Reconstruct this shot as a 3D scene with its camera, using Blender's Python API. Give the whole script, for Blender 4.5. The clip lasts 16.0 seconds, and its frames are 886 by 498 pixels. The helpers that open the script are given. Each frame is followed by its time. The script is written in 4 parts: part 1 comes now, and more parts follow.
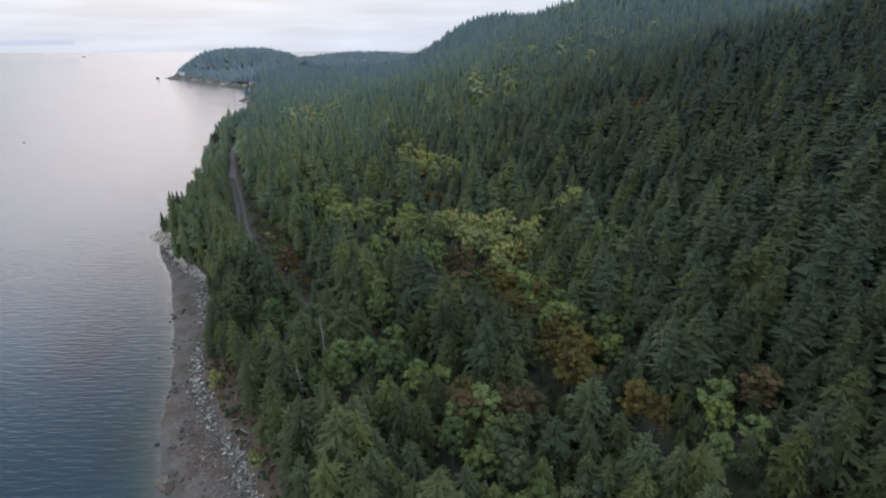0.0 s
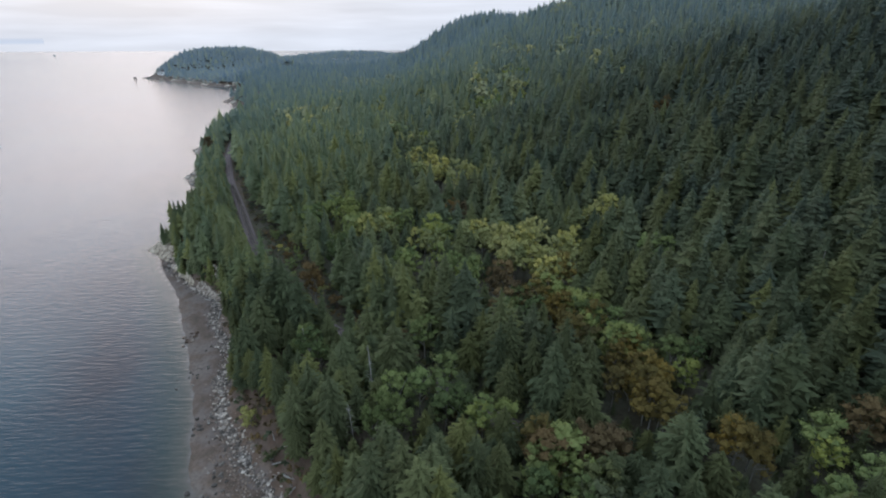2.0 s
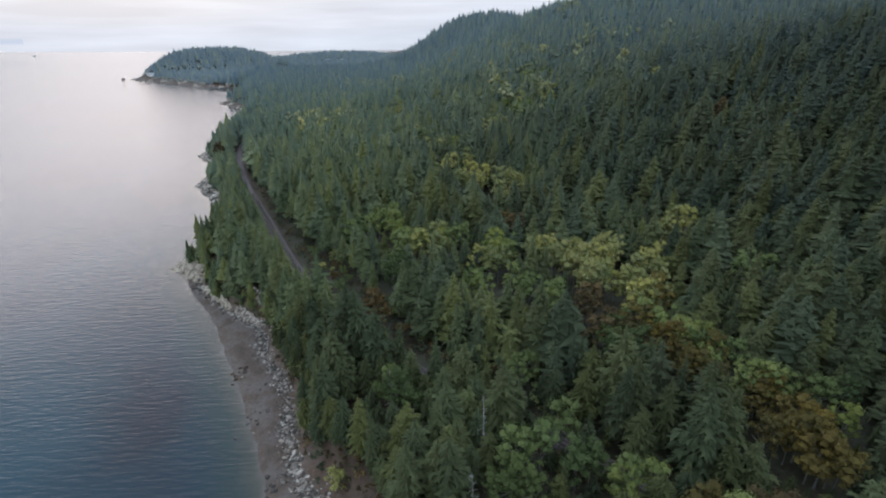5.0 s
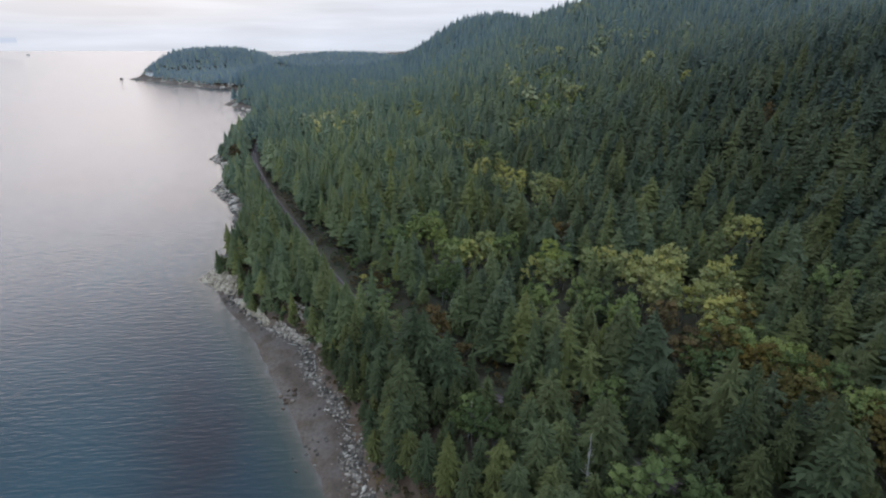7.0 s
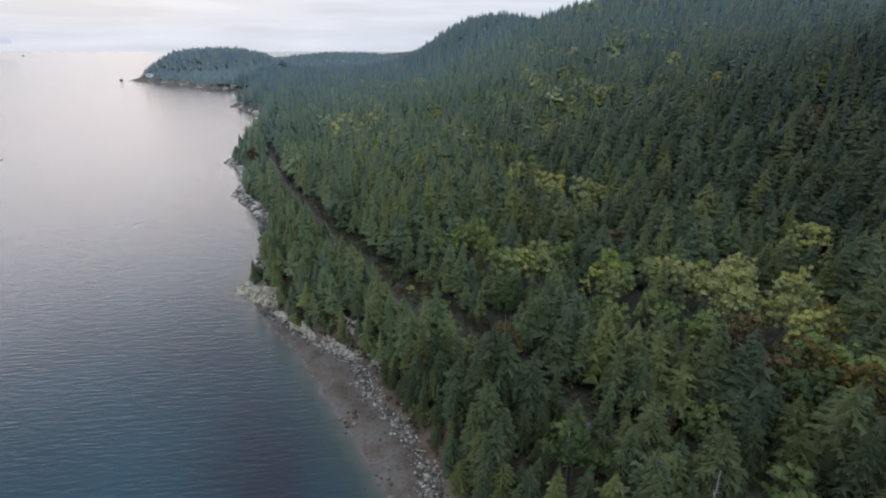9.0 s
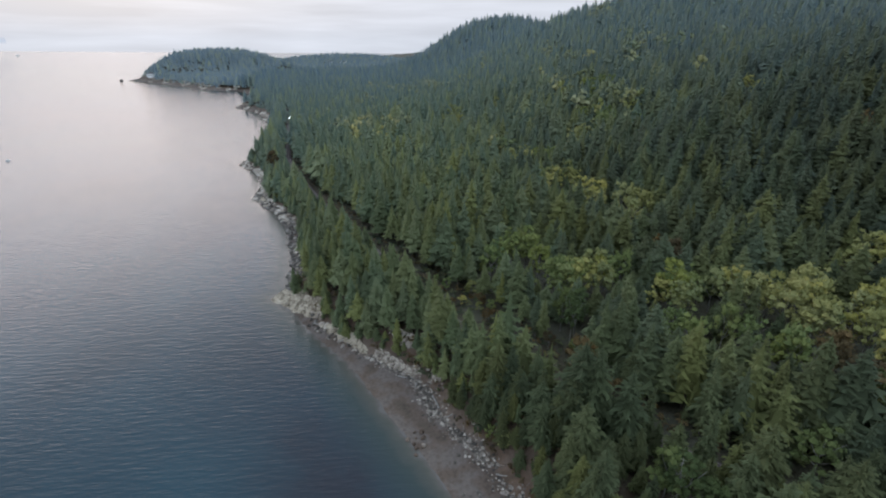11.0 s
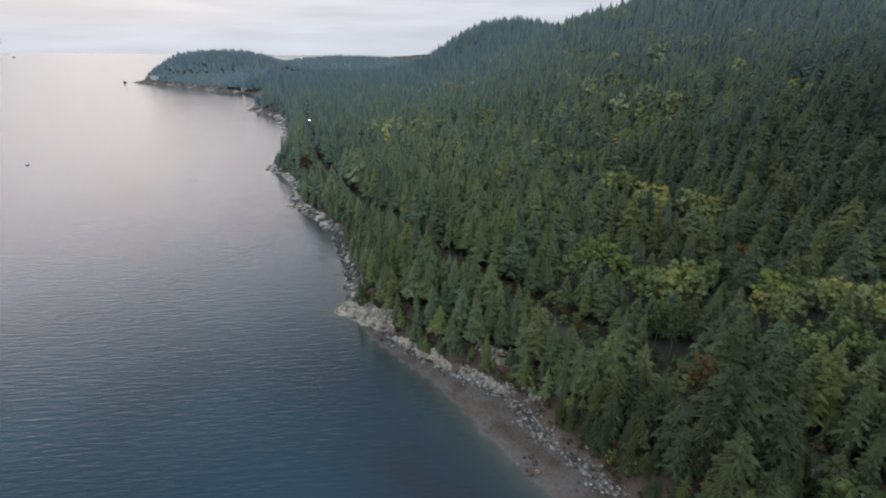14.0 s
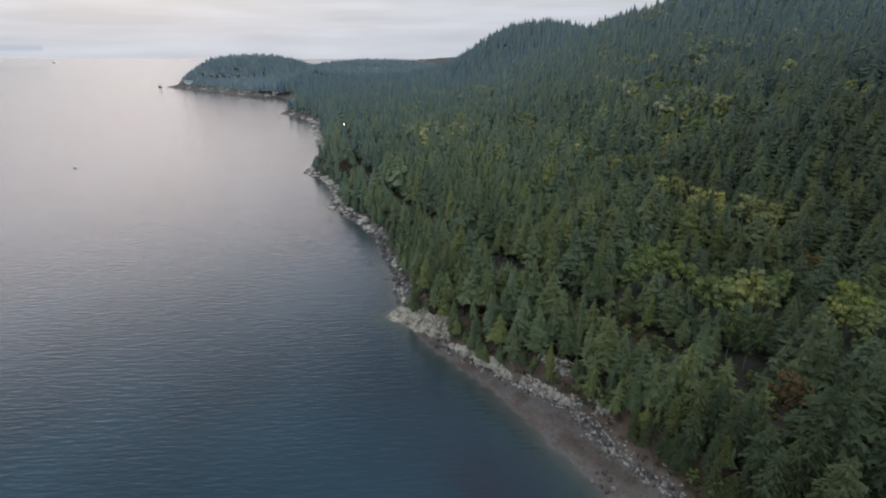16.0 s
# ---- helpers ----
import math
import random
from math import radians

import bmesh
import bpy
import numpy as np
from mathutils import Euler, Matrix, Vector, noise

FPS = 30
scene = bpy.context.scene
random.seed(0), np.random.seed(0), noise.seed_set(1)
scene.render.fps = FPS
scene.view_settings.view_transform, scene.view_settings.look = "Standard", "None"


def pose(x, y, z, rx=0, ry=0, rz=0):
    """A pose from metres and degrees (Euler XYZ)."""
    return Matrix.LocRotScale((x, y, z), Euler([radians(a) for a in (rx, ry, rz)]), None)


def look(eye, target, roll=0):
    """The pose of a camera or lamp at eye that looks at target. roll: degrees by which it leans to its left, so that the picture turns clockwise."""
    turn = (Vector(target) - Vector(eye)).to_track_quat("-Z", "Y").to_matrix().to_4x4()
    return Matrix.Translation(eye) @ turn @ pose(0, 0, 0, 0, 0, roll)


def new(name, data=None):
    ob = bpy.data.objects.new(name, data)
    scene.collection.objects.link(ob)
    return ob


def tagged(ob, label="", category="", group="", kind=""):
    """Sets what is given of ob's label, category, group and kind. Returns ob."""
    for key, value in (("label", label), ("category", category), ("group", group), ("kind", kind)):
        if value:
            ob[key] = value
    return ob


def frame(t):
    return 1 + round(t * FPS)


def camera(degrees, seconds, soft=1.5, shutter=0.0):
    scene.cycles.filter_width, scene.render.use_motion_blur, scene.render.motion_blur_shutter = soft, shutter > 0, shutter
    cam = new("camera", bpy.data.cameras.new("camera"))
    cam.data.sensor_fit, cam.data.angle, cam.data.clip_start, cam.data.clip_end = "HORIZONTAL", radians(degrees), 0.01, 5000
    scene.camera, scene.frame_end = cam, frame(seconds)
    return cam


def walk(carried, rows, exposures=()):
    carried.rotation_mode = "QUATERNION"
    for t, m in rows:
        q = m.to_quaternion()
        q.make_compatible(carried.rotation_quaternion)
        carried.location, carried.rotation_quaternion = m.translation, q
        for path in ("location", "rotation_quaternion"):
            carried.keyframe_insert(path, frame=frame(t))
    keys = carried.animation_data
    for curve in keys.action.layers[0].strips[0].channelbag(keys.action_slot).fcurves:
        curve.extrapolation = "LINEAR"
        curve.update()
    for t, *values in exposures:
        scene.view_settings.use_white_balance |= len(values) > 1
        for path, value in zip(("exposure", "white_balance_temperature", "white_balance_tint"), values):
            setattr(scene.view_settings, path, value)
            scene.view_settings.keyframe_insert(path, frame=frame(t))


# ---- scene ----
cam = camera(84.5, 16.0, soft=2.0)
PATH = [
    (0, (-1.6, 2.363, 113.325), (-1.64, 4.197, 112.53), -0.3),
    (0.5, (-7.238, 5.958, 113.327), (-7.243, 7.792, 112.53), -0.3),
    (1, (-12.765, 9.714, 113.306), (-12.748, 11.548, 112.509), -0.2),
    (1.5, (-18.206, 13.571, 113.319), (-18.179, 15.405, 112.521), -0.2),
    (2, (-23.675, 17.332, 113.352), (-23.642, 19.166, 112.554), -0.2),
    (2.5, (-29.041, 21.142, 113.395), (-29.002, 22.975, 112.596), -0.2),
    (3, (-34.224, 25.154, 113.356), (-34.176, 26.987, 112.558), -0.1),
    (3.5, (-39.449, 29.133, 113.272), (-39.39, 30.966, 112.474), -0.2),
    (4, (-44.99, 32.785, 113.161), (-44.92, 34.617, 112.362), -0.2),
    (6.5, (-73.444, 49.538, 113.121), (-73.347, 51.37, 112.324), -0.1),
    (7, (-79.337, 52.646, 113.172), (-79.233, 54.478, 112.377), 0.1),
    (7.5, (-85.218, 55.525, 113.278), (-85.111, 57.357, 112.484), 0.0),
    (8, (-90.892, 58.315, 113.339), (-90.779, 60.147, 112.547), 0.1),
    (8.5, (-96.621, 61.2, 113.346), (-96.503, 63.033, 112.555), 0.2),
    (9, (-102.359, 63.988, 113.267), (-102.238, 65.82, 112.474), 0.1),
    (11.5, (-131.725, 76.807, 112.2), (-131.578, 78.641, 111.415), 0.5),
    (12, (-137.548, 78.983, 112.078), (-137.397, 80.817, 111.293), 0.5),
    (12.5, (-143.339, 80.813, 111.991), (-143.186, 82.648, 111.209), 0.6),
    (13, (-148.724, 82.74, 112.005), (-148.569, 84.575, 111.225), 0.6),
    (13.5, (-153.869, 84.479, 111.997), (-153.709, 86.314, 111.218), 0.5),
    (14, (-158.89, 86.041, 111.995), (-158.729, 87.877, 111.217), 0.6),
    (14.5, (-163.541, 87.429, 112.002), (-163.383, 89.266, 111.225), 0.5),
    (15, (-167.523, 88.705, 112.111), (-167.375, 90.543, 111.335), 0.4),
    (15.5, (-170.693, 89.592, 112.211), (-170.585, 91.434, 111.438), 0.2),
    (16, (-173.238, 90.132, 112.218), (-173.162, 91.976, 111.449), 0.1),
]
walk(cam, [(t, look(eye, target, roll)) for t, eye, target, roll in PATH], exposures=((0, 0.13, 6040, 10), (9, 0.09, 6140, 10), (13, 0.0, 6220, 10), (14.5, -0.05, 6250, 10), (16, -0.16, 6280, 10)))

# ---- world, sun ----
SUN_AZ, SUN_EL = -28.0, 21.0  # degrees left of +y, over the horizon
world = bpy.data.worlds.new("sky")
scene.world = world
world.use_nodes = True
nt = world.node_tree
nt.nodes.clear()
N, L = nt.nodes.new, nt.links.new
sky = N("ShaderNodeTexSky")
sky.sky_type, sky.sun_disc = "NISHITA", False
sky.sun_elevation, sky.sun_rotation = radians(SUN_EL), radians(SUN_AZ)
sky.air_density, sky.dust_density = 1.5, 4.0
geo = N("ShaderNodeTexCoord")
sep = N("ShaderNodeSeparateXYZ")
L(geo.outputs["Generated"], sep.inputs[0])
up = N("ShaderNodeValToRGB")
up.color_ramp.elements[0].position, up.color_ramp.elements[0].color = 0.0, (0.69, 0.715, 0.77, 1)
up.color_ramp.elements[1].position, up.color_ramp.elements[1].color = 0.6, (0.98, 1.16, 1.36, 1)
e = up.color_ramp.elements.new(0.05)
e.color = (0.705, 0.725, 0.78, 1)
e = up.color_ramp.elements.new(0.16)
e.color = (0.77, 0.78, 0.83, 1)
e = up.color_ramp.elements.new(0.35)
e.color = (0.70, 0.88, 1.08, 1)
L(sep.outputs[2], up.inputs[0])
cm = N("ShaderNodeMapping")
cm.inputs["Scale"].default_value = (2.5, 2.5, 26)
L(geo.outputs["Generated"], cm.inputs[0])
cn = N("ShaderNodeTexNoise")
cn.inputs["Scale"].default_value, cn.inputs["Detail"].default_value = 1.6, 5
L(cm.outputs[0], cn.inputs[0])
cr = N("ShaderNodeMapRange")
cr.inputs[1].default_value, cr.inputs[2].default_value, cr.inputs[3].default_value, cr.inputs[4].default_value = 0.35, 0.7, 0.93, 1.13
L(cn.outputs[0], cr.inputs[0])
cloud = N("ShaderNodeBackground")
flat = N("ShaderNodeVectorMath")  # the bright break in the cloud lies flat over the sea
flat.operation = "MULTIPLY"
flat.inputs[1].default_value = (1, 1, 2.6)
L(geo.outputs["Generated"], flat.inputs[0])
unit = N("ShaderNodeVectorMath")
unit.operation = "NORMALIZE"
L(flat.outputs[0], unit.inputs[0])
glow_dir = N("ShaderNodeVectorMath")
glow_dir.operation = "DOT_PRODUCT"
glow_dir.inputs[1].default_value = Vector((math.sin(radians(SUN_AZ)) * math.cos(radians(SUN_EL)), math.cos(radians(SUN_AZ)) * math.cos(radians(SUN_EL)), 2.6 * math.sin(radians(SUN_EL)))).normalized()
L(unit.outputs[0], glow_dir.inputs[0])
glow = N("ShaderNodeMapRange")
glow.interpolation_type = "SMOOTHSTEP"
glow.inputs[1].default_value, glow.inputs[2].default_value = 0.875, 1.0
L(glow_dir.outputs["Value"], glow.inputs[0])
warm = N("ShaderNodeMixRGB")
warm.blend_type, warm.inputs[2].default_value = "ADD", (2.15, 1.71, 1.53, 1)
low = N("ShaderNodeMapRange")  # and fades well below the zenith
low.interpolation_type = "SMOOTHSTEP"
low.inputs[1].default_value, low.inputs[2].default_value, low.inputs[3].default_value, low.inputs[4].default_value = 0.28, 0.54, 1.0, 0.0
L(sep.outputs[2], low.inputs[0])
patch = N("ShaderNodeMath")
patch.operation = "MULTIPLY"
L(glow.outputs[0], patch.inputs[0])
L(low.outputs[0], patch.inputs[1])
L(patch.outputs[0], warm.inputs[0])
L(up.outputs[0], warm.inputs[1])
L(warm.outputs[0], cloud.inputs[0])
L(cr.outputs[0], cloud.inputs[1])
clear = N("ShaderNodeBackground")
clear.inputs[1].default_value = 0.10
L(sky.outputs[0], clear.inputs[0])
mixw = N("ShaderNodeMixShader")
mixw.inputs[0].default_value = 0.95
L(clear.outputs[0], mixw.inputs[1])
L(cloud.outputs[0], mixw.inputs[2])
wout = N("ShaderNodeOutputWorld")
L(mixw.outputs[0], wout.inputs[0])

sun = new("sun", bpy.data.lights.new("sun", "SUN"))
sun.data.energy, sun.data.angle, sun.data.color = 0.2, radians(40), (1.0, 0.84, 0.78)
to_sun = Vector((math.sin(radians(SUN_AZ)) * math.cos(radians(SUN_EL)), math.cos(radians(SUN_AZ)) * math.cos(radians(SUN_EL)), math.sin(radians(SUN_EL))))
sun.matrix_world = look((0, 0, 400), Vector((0, 0, 400)) - to_sun)


# ---- materials ----
def material(name, rough=0.85, spec=0.25):
    m = bpy.data.materials.new(name)
    m.use_nodes = True
    b = m.node_tree.nodes["Principled BSDF"]
    b.inputs["Roughness"].default_value = rough
    b.inputs["Specular IOR Level"].default_value = spec
    return m, m.node_tree.nodes, m.node_tree.links, b


def ramp(nodes, stops):
    r = nodes.new("ShaderNodeValToRGB")
    r.color_ramp.elements[0].position, r.color_ramp.elements[0].color = stops[0][0], (*stops[0][1], 1)
    r.color_ramp.elements[1].position, r.color_ramp.elements[1].color = stops[-1][0], (*stops[-1][1], 1)
    for p, c in stops[1:-1]:
        r.color_ramp.elements.new(p).color = (*c, 1)
    return r


def noise_tex(nodes, links, scale, detail=4, stretch=None):
    n = nodes.new("ShaderNodeTexNoise")
    n.inputs["Scale"].default_value, n.inputs["Detail"].default_value = scale, detail
    g = nodes.new("ShaderNodeNewGeometry")
    if stretch:
        m = nodes.new("ShaderNodeMapping")
        m.inputs["Scale"].default_value = stretch[:3]
        m.inputs["Rotation"].default_value = (0, 0, radians(stretch[3]))
        links.new(g.outputs["Position"], m.inputs[0])
        links.new(m.outputs[0], n.inputs[0])
    else:
        links.new(g.outputs["Position"], n.inputs[0])
    return n


def math_node(nodes, links, op, a, b):
    n = nodes.new("ShaderNodeMath")
    n.operation = op
    for i, v in enumerate((a, b)):
        if isinstance(v, (int, float)):
            n.inputs[i].default_value = v
        else:
            links.new(v, n.inputs[i])
    return n.outputs[0]


def foliage(name, stops, joined, patch=0.02, spread=0.32, haze=None):
    """Leaves or needles: one tone a tree, spread a little from spray to spray and over larger patches. In joined woods
    the tone and a blue mix also carry painted haze.
    """
    m, nodes, links, b = material(name, 0.8, 0.15)
    if joined:
        t = nodes.new("ShaderNodeAttribute")
        t.attribute_name = "tone"
        tone = t.outputs["Fac"]
    else:
        t = nodes.new("ShaderNodeObjectInfo")
        tone = t.outputs["Random"]
    g = nodes.new("ShaderNodeNewGeometry")
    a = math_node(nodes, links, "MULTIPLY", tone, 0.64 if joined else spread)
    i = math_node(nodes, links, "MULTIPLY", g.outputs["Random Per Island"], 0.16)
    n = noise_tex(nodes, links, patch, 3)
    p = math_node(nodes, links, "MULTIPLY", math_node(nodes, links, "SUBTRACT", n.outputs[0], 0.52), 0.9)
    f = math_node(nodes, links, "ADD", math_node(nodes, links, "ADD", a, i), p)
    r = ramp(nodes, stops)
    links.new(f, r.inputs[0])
    own = math_node(nodes, links, "FRACT", math_node(nodes, links, "MULTIPLY", tone, 37.7), 0)
    tint = ramp(nodes, ((0.0, (0.78, 0.86, 0.96)), (0.4, (0.96, 0.98, 1.0)), (0.75, (1.08, 1.05, 0.97)), (1.0, (1.30, 1.20, 0.88))))
    links.new(own, tint.inputs[0])
    mx = nodes.new("ShaderNodeMixRGB")
    mx.blend_type, mx.inputs[0].default_value = "MULTIPLY", 1.0
    out = r.outputs[0]
    # painted haze: draws the leaf colour towards a bluish tint with distance
    if haze:
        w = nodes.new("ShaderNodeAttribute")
        w.attribute_name = "haze"
        haze_mix = nodes.new("ShaderNodeMixRGB")
        haze_mix.inputs[2].default_value = (*haze, 1)
        links.new(w.outputs["Fac"], haze_mix.inputs[0])
        links.new(out, haze_mix.inputs[1])
        out = haze_mix.outputs[0]
    links.new(out, mx.inputs[1])
    links.new(tint.outputs[0], mx.inputs[2])
    out = mx.outputs[0]
    links.new(out, b.inputs["Base Color"])
    thin = nodes.new("ShaderNodeBsdfTranslucent")
    links.new(out, thin.inputs[0])
    both = nodes.new("ShaderNodeMixShader")
    both.inputs[0].default_value = 0.2
    links.new(b.outputs[0], both.inputs[1])
    links.new(thin.outputs[0], both.inputs[2])
    links.new(both.outputs[0], nodes["Material Output"].inputs[0])
    return m


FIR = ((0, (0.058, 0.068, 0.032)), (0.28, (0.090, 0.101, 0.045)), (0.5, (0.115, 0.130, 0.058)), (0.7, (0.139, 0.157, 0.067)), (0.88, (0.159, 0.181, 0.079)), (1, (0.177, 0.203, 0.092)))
m_fir = foliage("fir_needles", FIR, False)
m_fir_joined = foliage("fir_needles_woods", FIR, True, haze=(0.212, 0.266, 0.282))
# headland firs: the bay's distance haze is painted into the needle colour
m_far = foliage("hazed_needles", ((0.0, (0.232, 0.280, 0.292)), (0.5, (0.246, 0.295, 0.307)), (1.0, (0.260, 0.309, 0.321))), True, 0.008)
OLIVE = ((0, (0.122, 0.149, 0.053)), (0.4, (0.170, 0.198, 0.064)), (0.7, (0.228, 0.241, 0.083)), (1, (0.311, 0.300, 0.119)))
TAN = ((0, (0.194, 0.203, 0.073)), (0.5, (0.279, 0.274, 0.107)), (1, (0.414, 0.377, 0.167)))
MOSS = ((0, (0.065, 0.086, 0.031)), (0.5, (0.104, 0.127, 0.044)), (1, (0.163, 0.182, 0.068)))
AMBER = ((0, (0.080, 0.066, 0.024)), (0.4, (0.122, 0.091, 0.026)), (0.7, (0.165, 0.122, 0.031)), (1, (0.203, 0.165, 0.048)))
RUSSET = ((0.0, (0.078, 0.056, 0.028)), (0.5, (0.118, 0.083, 0.038)), (1.0, (0.165, 0.120, 0.054)))
SAGE = ((0, (0.060, 0.076, 0.039)), (0.5, (0.087, 0.098, 0.050)), (1, (0.122, 0.120, 0.071)))
m_leaf = {k: foliage(k + "_leaves", v, False, 0.15, 0.58) for k, v in (("olive", OLIVE), ("moss", MOSS), ("tan", TAN), ("amber", AMBER), ("russet", RUSSET), ("sage", SAGE))}
m_leaf_joined = {k: foliage(k + "_leaves_woods", v, True, 0.1, haze=(0.20, 0.245, 0.235)) for k, v in (("olive", OLIVE), ("tan", TAN), ("russet", RUSSET), ("sage", SAGE))}


def plain(name, stops, scale, rough=0.85, spec=0.25, bump=0.0, fine=0.0):
    m, nodes, links, b = material(name, rough, spec)
    n = noise_tex(nodes, links, scale, 6)
    r = ramp(nodes, stops)
    links.new(n.outputs[0], r.inputs[0])
    links.new(r.outputs[0], b.inputs["Base Color"])
    if bump:
        n2 = noise_tex(nodes, links, fine or scale * 6, 6)
        bp = nodes.new("ShaderNodeBump")
        bp.inputs["Strength"].default_value, bp.inputs["Distance"].default_value = 0.8, bump
        links.new(n2.outputs[0], bp.inputs["Height"])
        links.new(bp.outputs[0], b.inputs["Normal"])
    return m


m_bark = plain("fir_bark", ((0.3, (0.055, 0.042, 0.034)), (0.7, (0.13, 0.105, 0.085))), 3.0, 0.9, 0.2, 0.05)
m_pale_bark = plain("pale_bark", ((0.3, (0.11, 0.10, 0.09)), (0.7, (0.24, 0.225, 0.205))), 4.0, 0.9, 0.2, 0.03)
m_dead = plain("dead_wood", ((0.3, (0.17, 0.155, 0.14)), (0.7, (0.34, 0.32, 0.29))), 2.0, 0.85, 0.2, 0.03)
m_ballast = plain("railway_ballast", ((0.3, (0.078, 0.062, 0.063)), (0.7, (0.165, 0.136, 0.137))), 1.2, 0.95, 0.2, 0.06, 9.0)
m_rail = plain("rusty_rail_steel", ((0.3, (0.16, 0.10, 0.07)), (0.7, (0.28, 0.22, 0.18))), 2.0, 0.5, 0.5)
m_sleeper = plain("weathered_sleeper_wood", ((0.3, (0.07, 0.06, 0.055)), (0.7, (0.15, 0.135, 0.12))), 2.5, 0.9, 0.2, 0.02)
m_white = plain("white_paint", ((0.3, (0.72, 0.72, 0.70)), (0.7, (0.82, 0.82, 0.80))), 1.0, 0.6, 0.4)
m_roof = plain("grey_shingle_roof", ((0.3, (0.16, 0.16, 0.17)), (0.7, (0.25, 0.25, 0.26))), 2.0, 0.9, 0.2)
m_glass = plain("window_glass", ((0.3, (0.03, 0.035, 0.04)), (0.7, (0.05, 0.055, 0.06))), 1.0, 0.1, 0.6)
m_steel = plain("grey_painted_steel", ((0.3, (0.30, 0.30, 0.30)), (0.7, (0.42, 0.42, 0.42))), 2.0, 0.5, 0.5)
m_lamp, nodes, links, b = material("lit_signal_lens", 0.3, 0.5)
b.inputs["Emission Color"].default_value, b.inputs["Emission Strength"].default_value = (1.0, 0.95, 0.88, 1), 12.0

# ground: tidal sand, brown bank, dark forest floor
m_ground, nodes, links, b = material("ground", 0.9, 0.2)
at = nodes.new("ShaderNodeAttribute")
at.attribute_name = "bank"
wob = noise_tex(nodes, links, 0.22, 5)
f = math_node(nodes, links, "ADD", at.outputs["Fac"], math_node(nodes, links, "MULTIPLY", math_node(nodes, links, "SUBTRACT", wob.outputs[0], 0.5), 9.0))
f = math_node(nodes, links, "ADD", math_node(nodes, links, "MULTIPLY", f, 0.0125), 0.5)
r = ramp(nodes, ((0.10, (0.05, 0.07, 0.065)), (0.24, (0.115, 0.108, 0.094)), (0.30, (0.140, 0.116, 0.099)), (0.47, (0.116, 0.097, 0.086)), (0.515, (0.135, 0.102, 0.080)),
                 (0.57, (0.108, 0.077, 0.058)), (0.66, (0.088, 0.066, 0.048)), (0.76, (0.08, 0.064, 0.045)), (1.0, (0.068, 0.066, 0.046))))
links.new(f, r.inputs[0])
sp = noise_tex(nodes, links, 0.9, 8)
sr = ramp(nodes, ((0.3, (0.72, 0.70, 0.68)), (0.5, (1.0, 1.0, 1.0)), (0.7, (1.15, 1.12, 1.1))))
links.new(sp.outputs[0], sr.inputs[0])
mx = nodes.new("ShaderNodeMixRGB")
mx.blend_type, mx.inputs[0].default_value = "MULTIPLY", 0.9
links.new(r.outputs[0], mx.inputs[1])
links.new(sr.outputs[0], mx.inputs[2])
deep = nodes.new("ShaderNodeAttribute")
deep.attribute_name = "depth"
dr = nodes.new("ShaderNodeMapRange")
dr.inputs[1].default_value, dr.inputs[2].default_value = 0.05, 2.0
links.new(deep.outputs["Fac"], dr.inputs[0])
bed = nodes.new("ShaderNodeMixRGB")
bed.inputs[2].default_value = (0.040, 0.062, 0.050, 1)
links.new(dr.outputs[0], bed.inputs[0])
st = noise_tex(nodes, links, 0.13, 5)
str_ = ramp(nodes, ((0.42, (1.0, 1.0, 1.0)), (0.55, (0.78, 0.68, 0.60)), (0.66, (0.55, 0.50, 0.42))))
links.new(st.outputs[0], str_.inputs[0])
mx2 = nodes.new("ShaderNodeMixRGB")
mx2.blend_type, mx2.inputs[0].default_value = "MULTIPLY", 0.8
links.new(mx.outputs[0], mx2.inputs[1])
links.new(str_.outputs[0], mx2.inputs[2])
links.new(mx2.outputs[0], bed.inputs[1])
links.new(bed.outputs[0], b.inputs["Base Color"])
bp = nodes.new("ShaderNodeBump")
bp.inputs["Strength"].default_value, bp.inputs["Distance"].default_value = 0.7, 0.25
bn = noise_tex(nodes, links, 1.4, 8)
links.new(bn.outputs[0], bp.inputs["Height"])
links.new(bp.outputs[0], b.inputs["Normal"])

# sea: deep teal body, small waves, clear over the shallows, mirror gloss by angle
m_sea, nodes, links, b = material("sea_water", 0.12, 0.5)
nodes.remove(b)
drift = noise_tex(nodes, links, 0.012, 4, (1.0, 0.6, 1.0, 25))
r = ramp(nodes, ((0.34, (0.011, 0.026, 0.036)), (0.5, (0.014, 0.036, 0.050)), (0.68, (0.018, 0.048, 0.064))))
links.new(drift.outputs[0], r.inputs[0])
weed = nodes.new("ShaderNodeAttribute")
weed.attribute_name = "weed"
wn = noise_tex(nodes, links, 0.045, 4)
wf = math_node(nodes, links, "MULTIPLY", weed.outputs["Fac"], math_node(nodes, links, "MULTIPLY", wn.outputs[0], 2.0))
wf.node.use_clamp = True
body = nodes.new("ShaderNodeMixRGB")
body.inputs[2].default_value = (0.019, 0.022, 0.030, 1)
links.new(wf, body.inputs[0])
links.new(r.outputs[0], body.inputs[1])
dif = nodes.new("ShaderNodeBsdfDiffuse")
dp = nodes.new("ShaderNodeAttribute")
dp.attribute_name = "depth"
al = nodes.new("ShaderNodeMapRange")
al.inputs[1].default_value, al.inputs[2].default_value = 0.0, 1.9
links.new(dp.outputs["Fac"], al.inputs[0])
shoal = ramp(nodes, ((0.0, (0.125, 0.112, 0.10)), (0.035, (0.105, 0.092, 0.078)), (0.12, (0.078, 0.074, 0.058)), (0.35, (0.040, 0.051, 0.040)), (1.0, (0.020, 0.037, 0.037))))
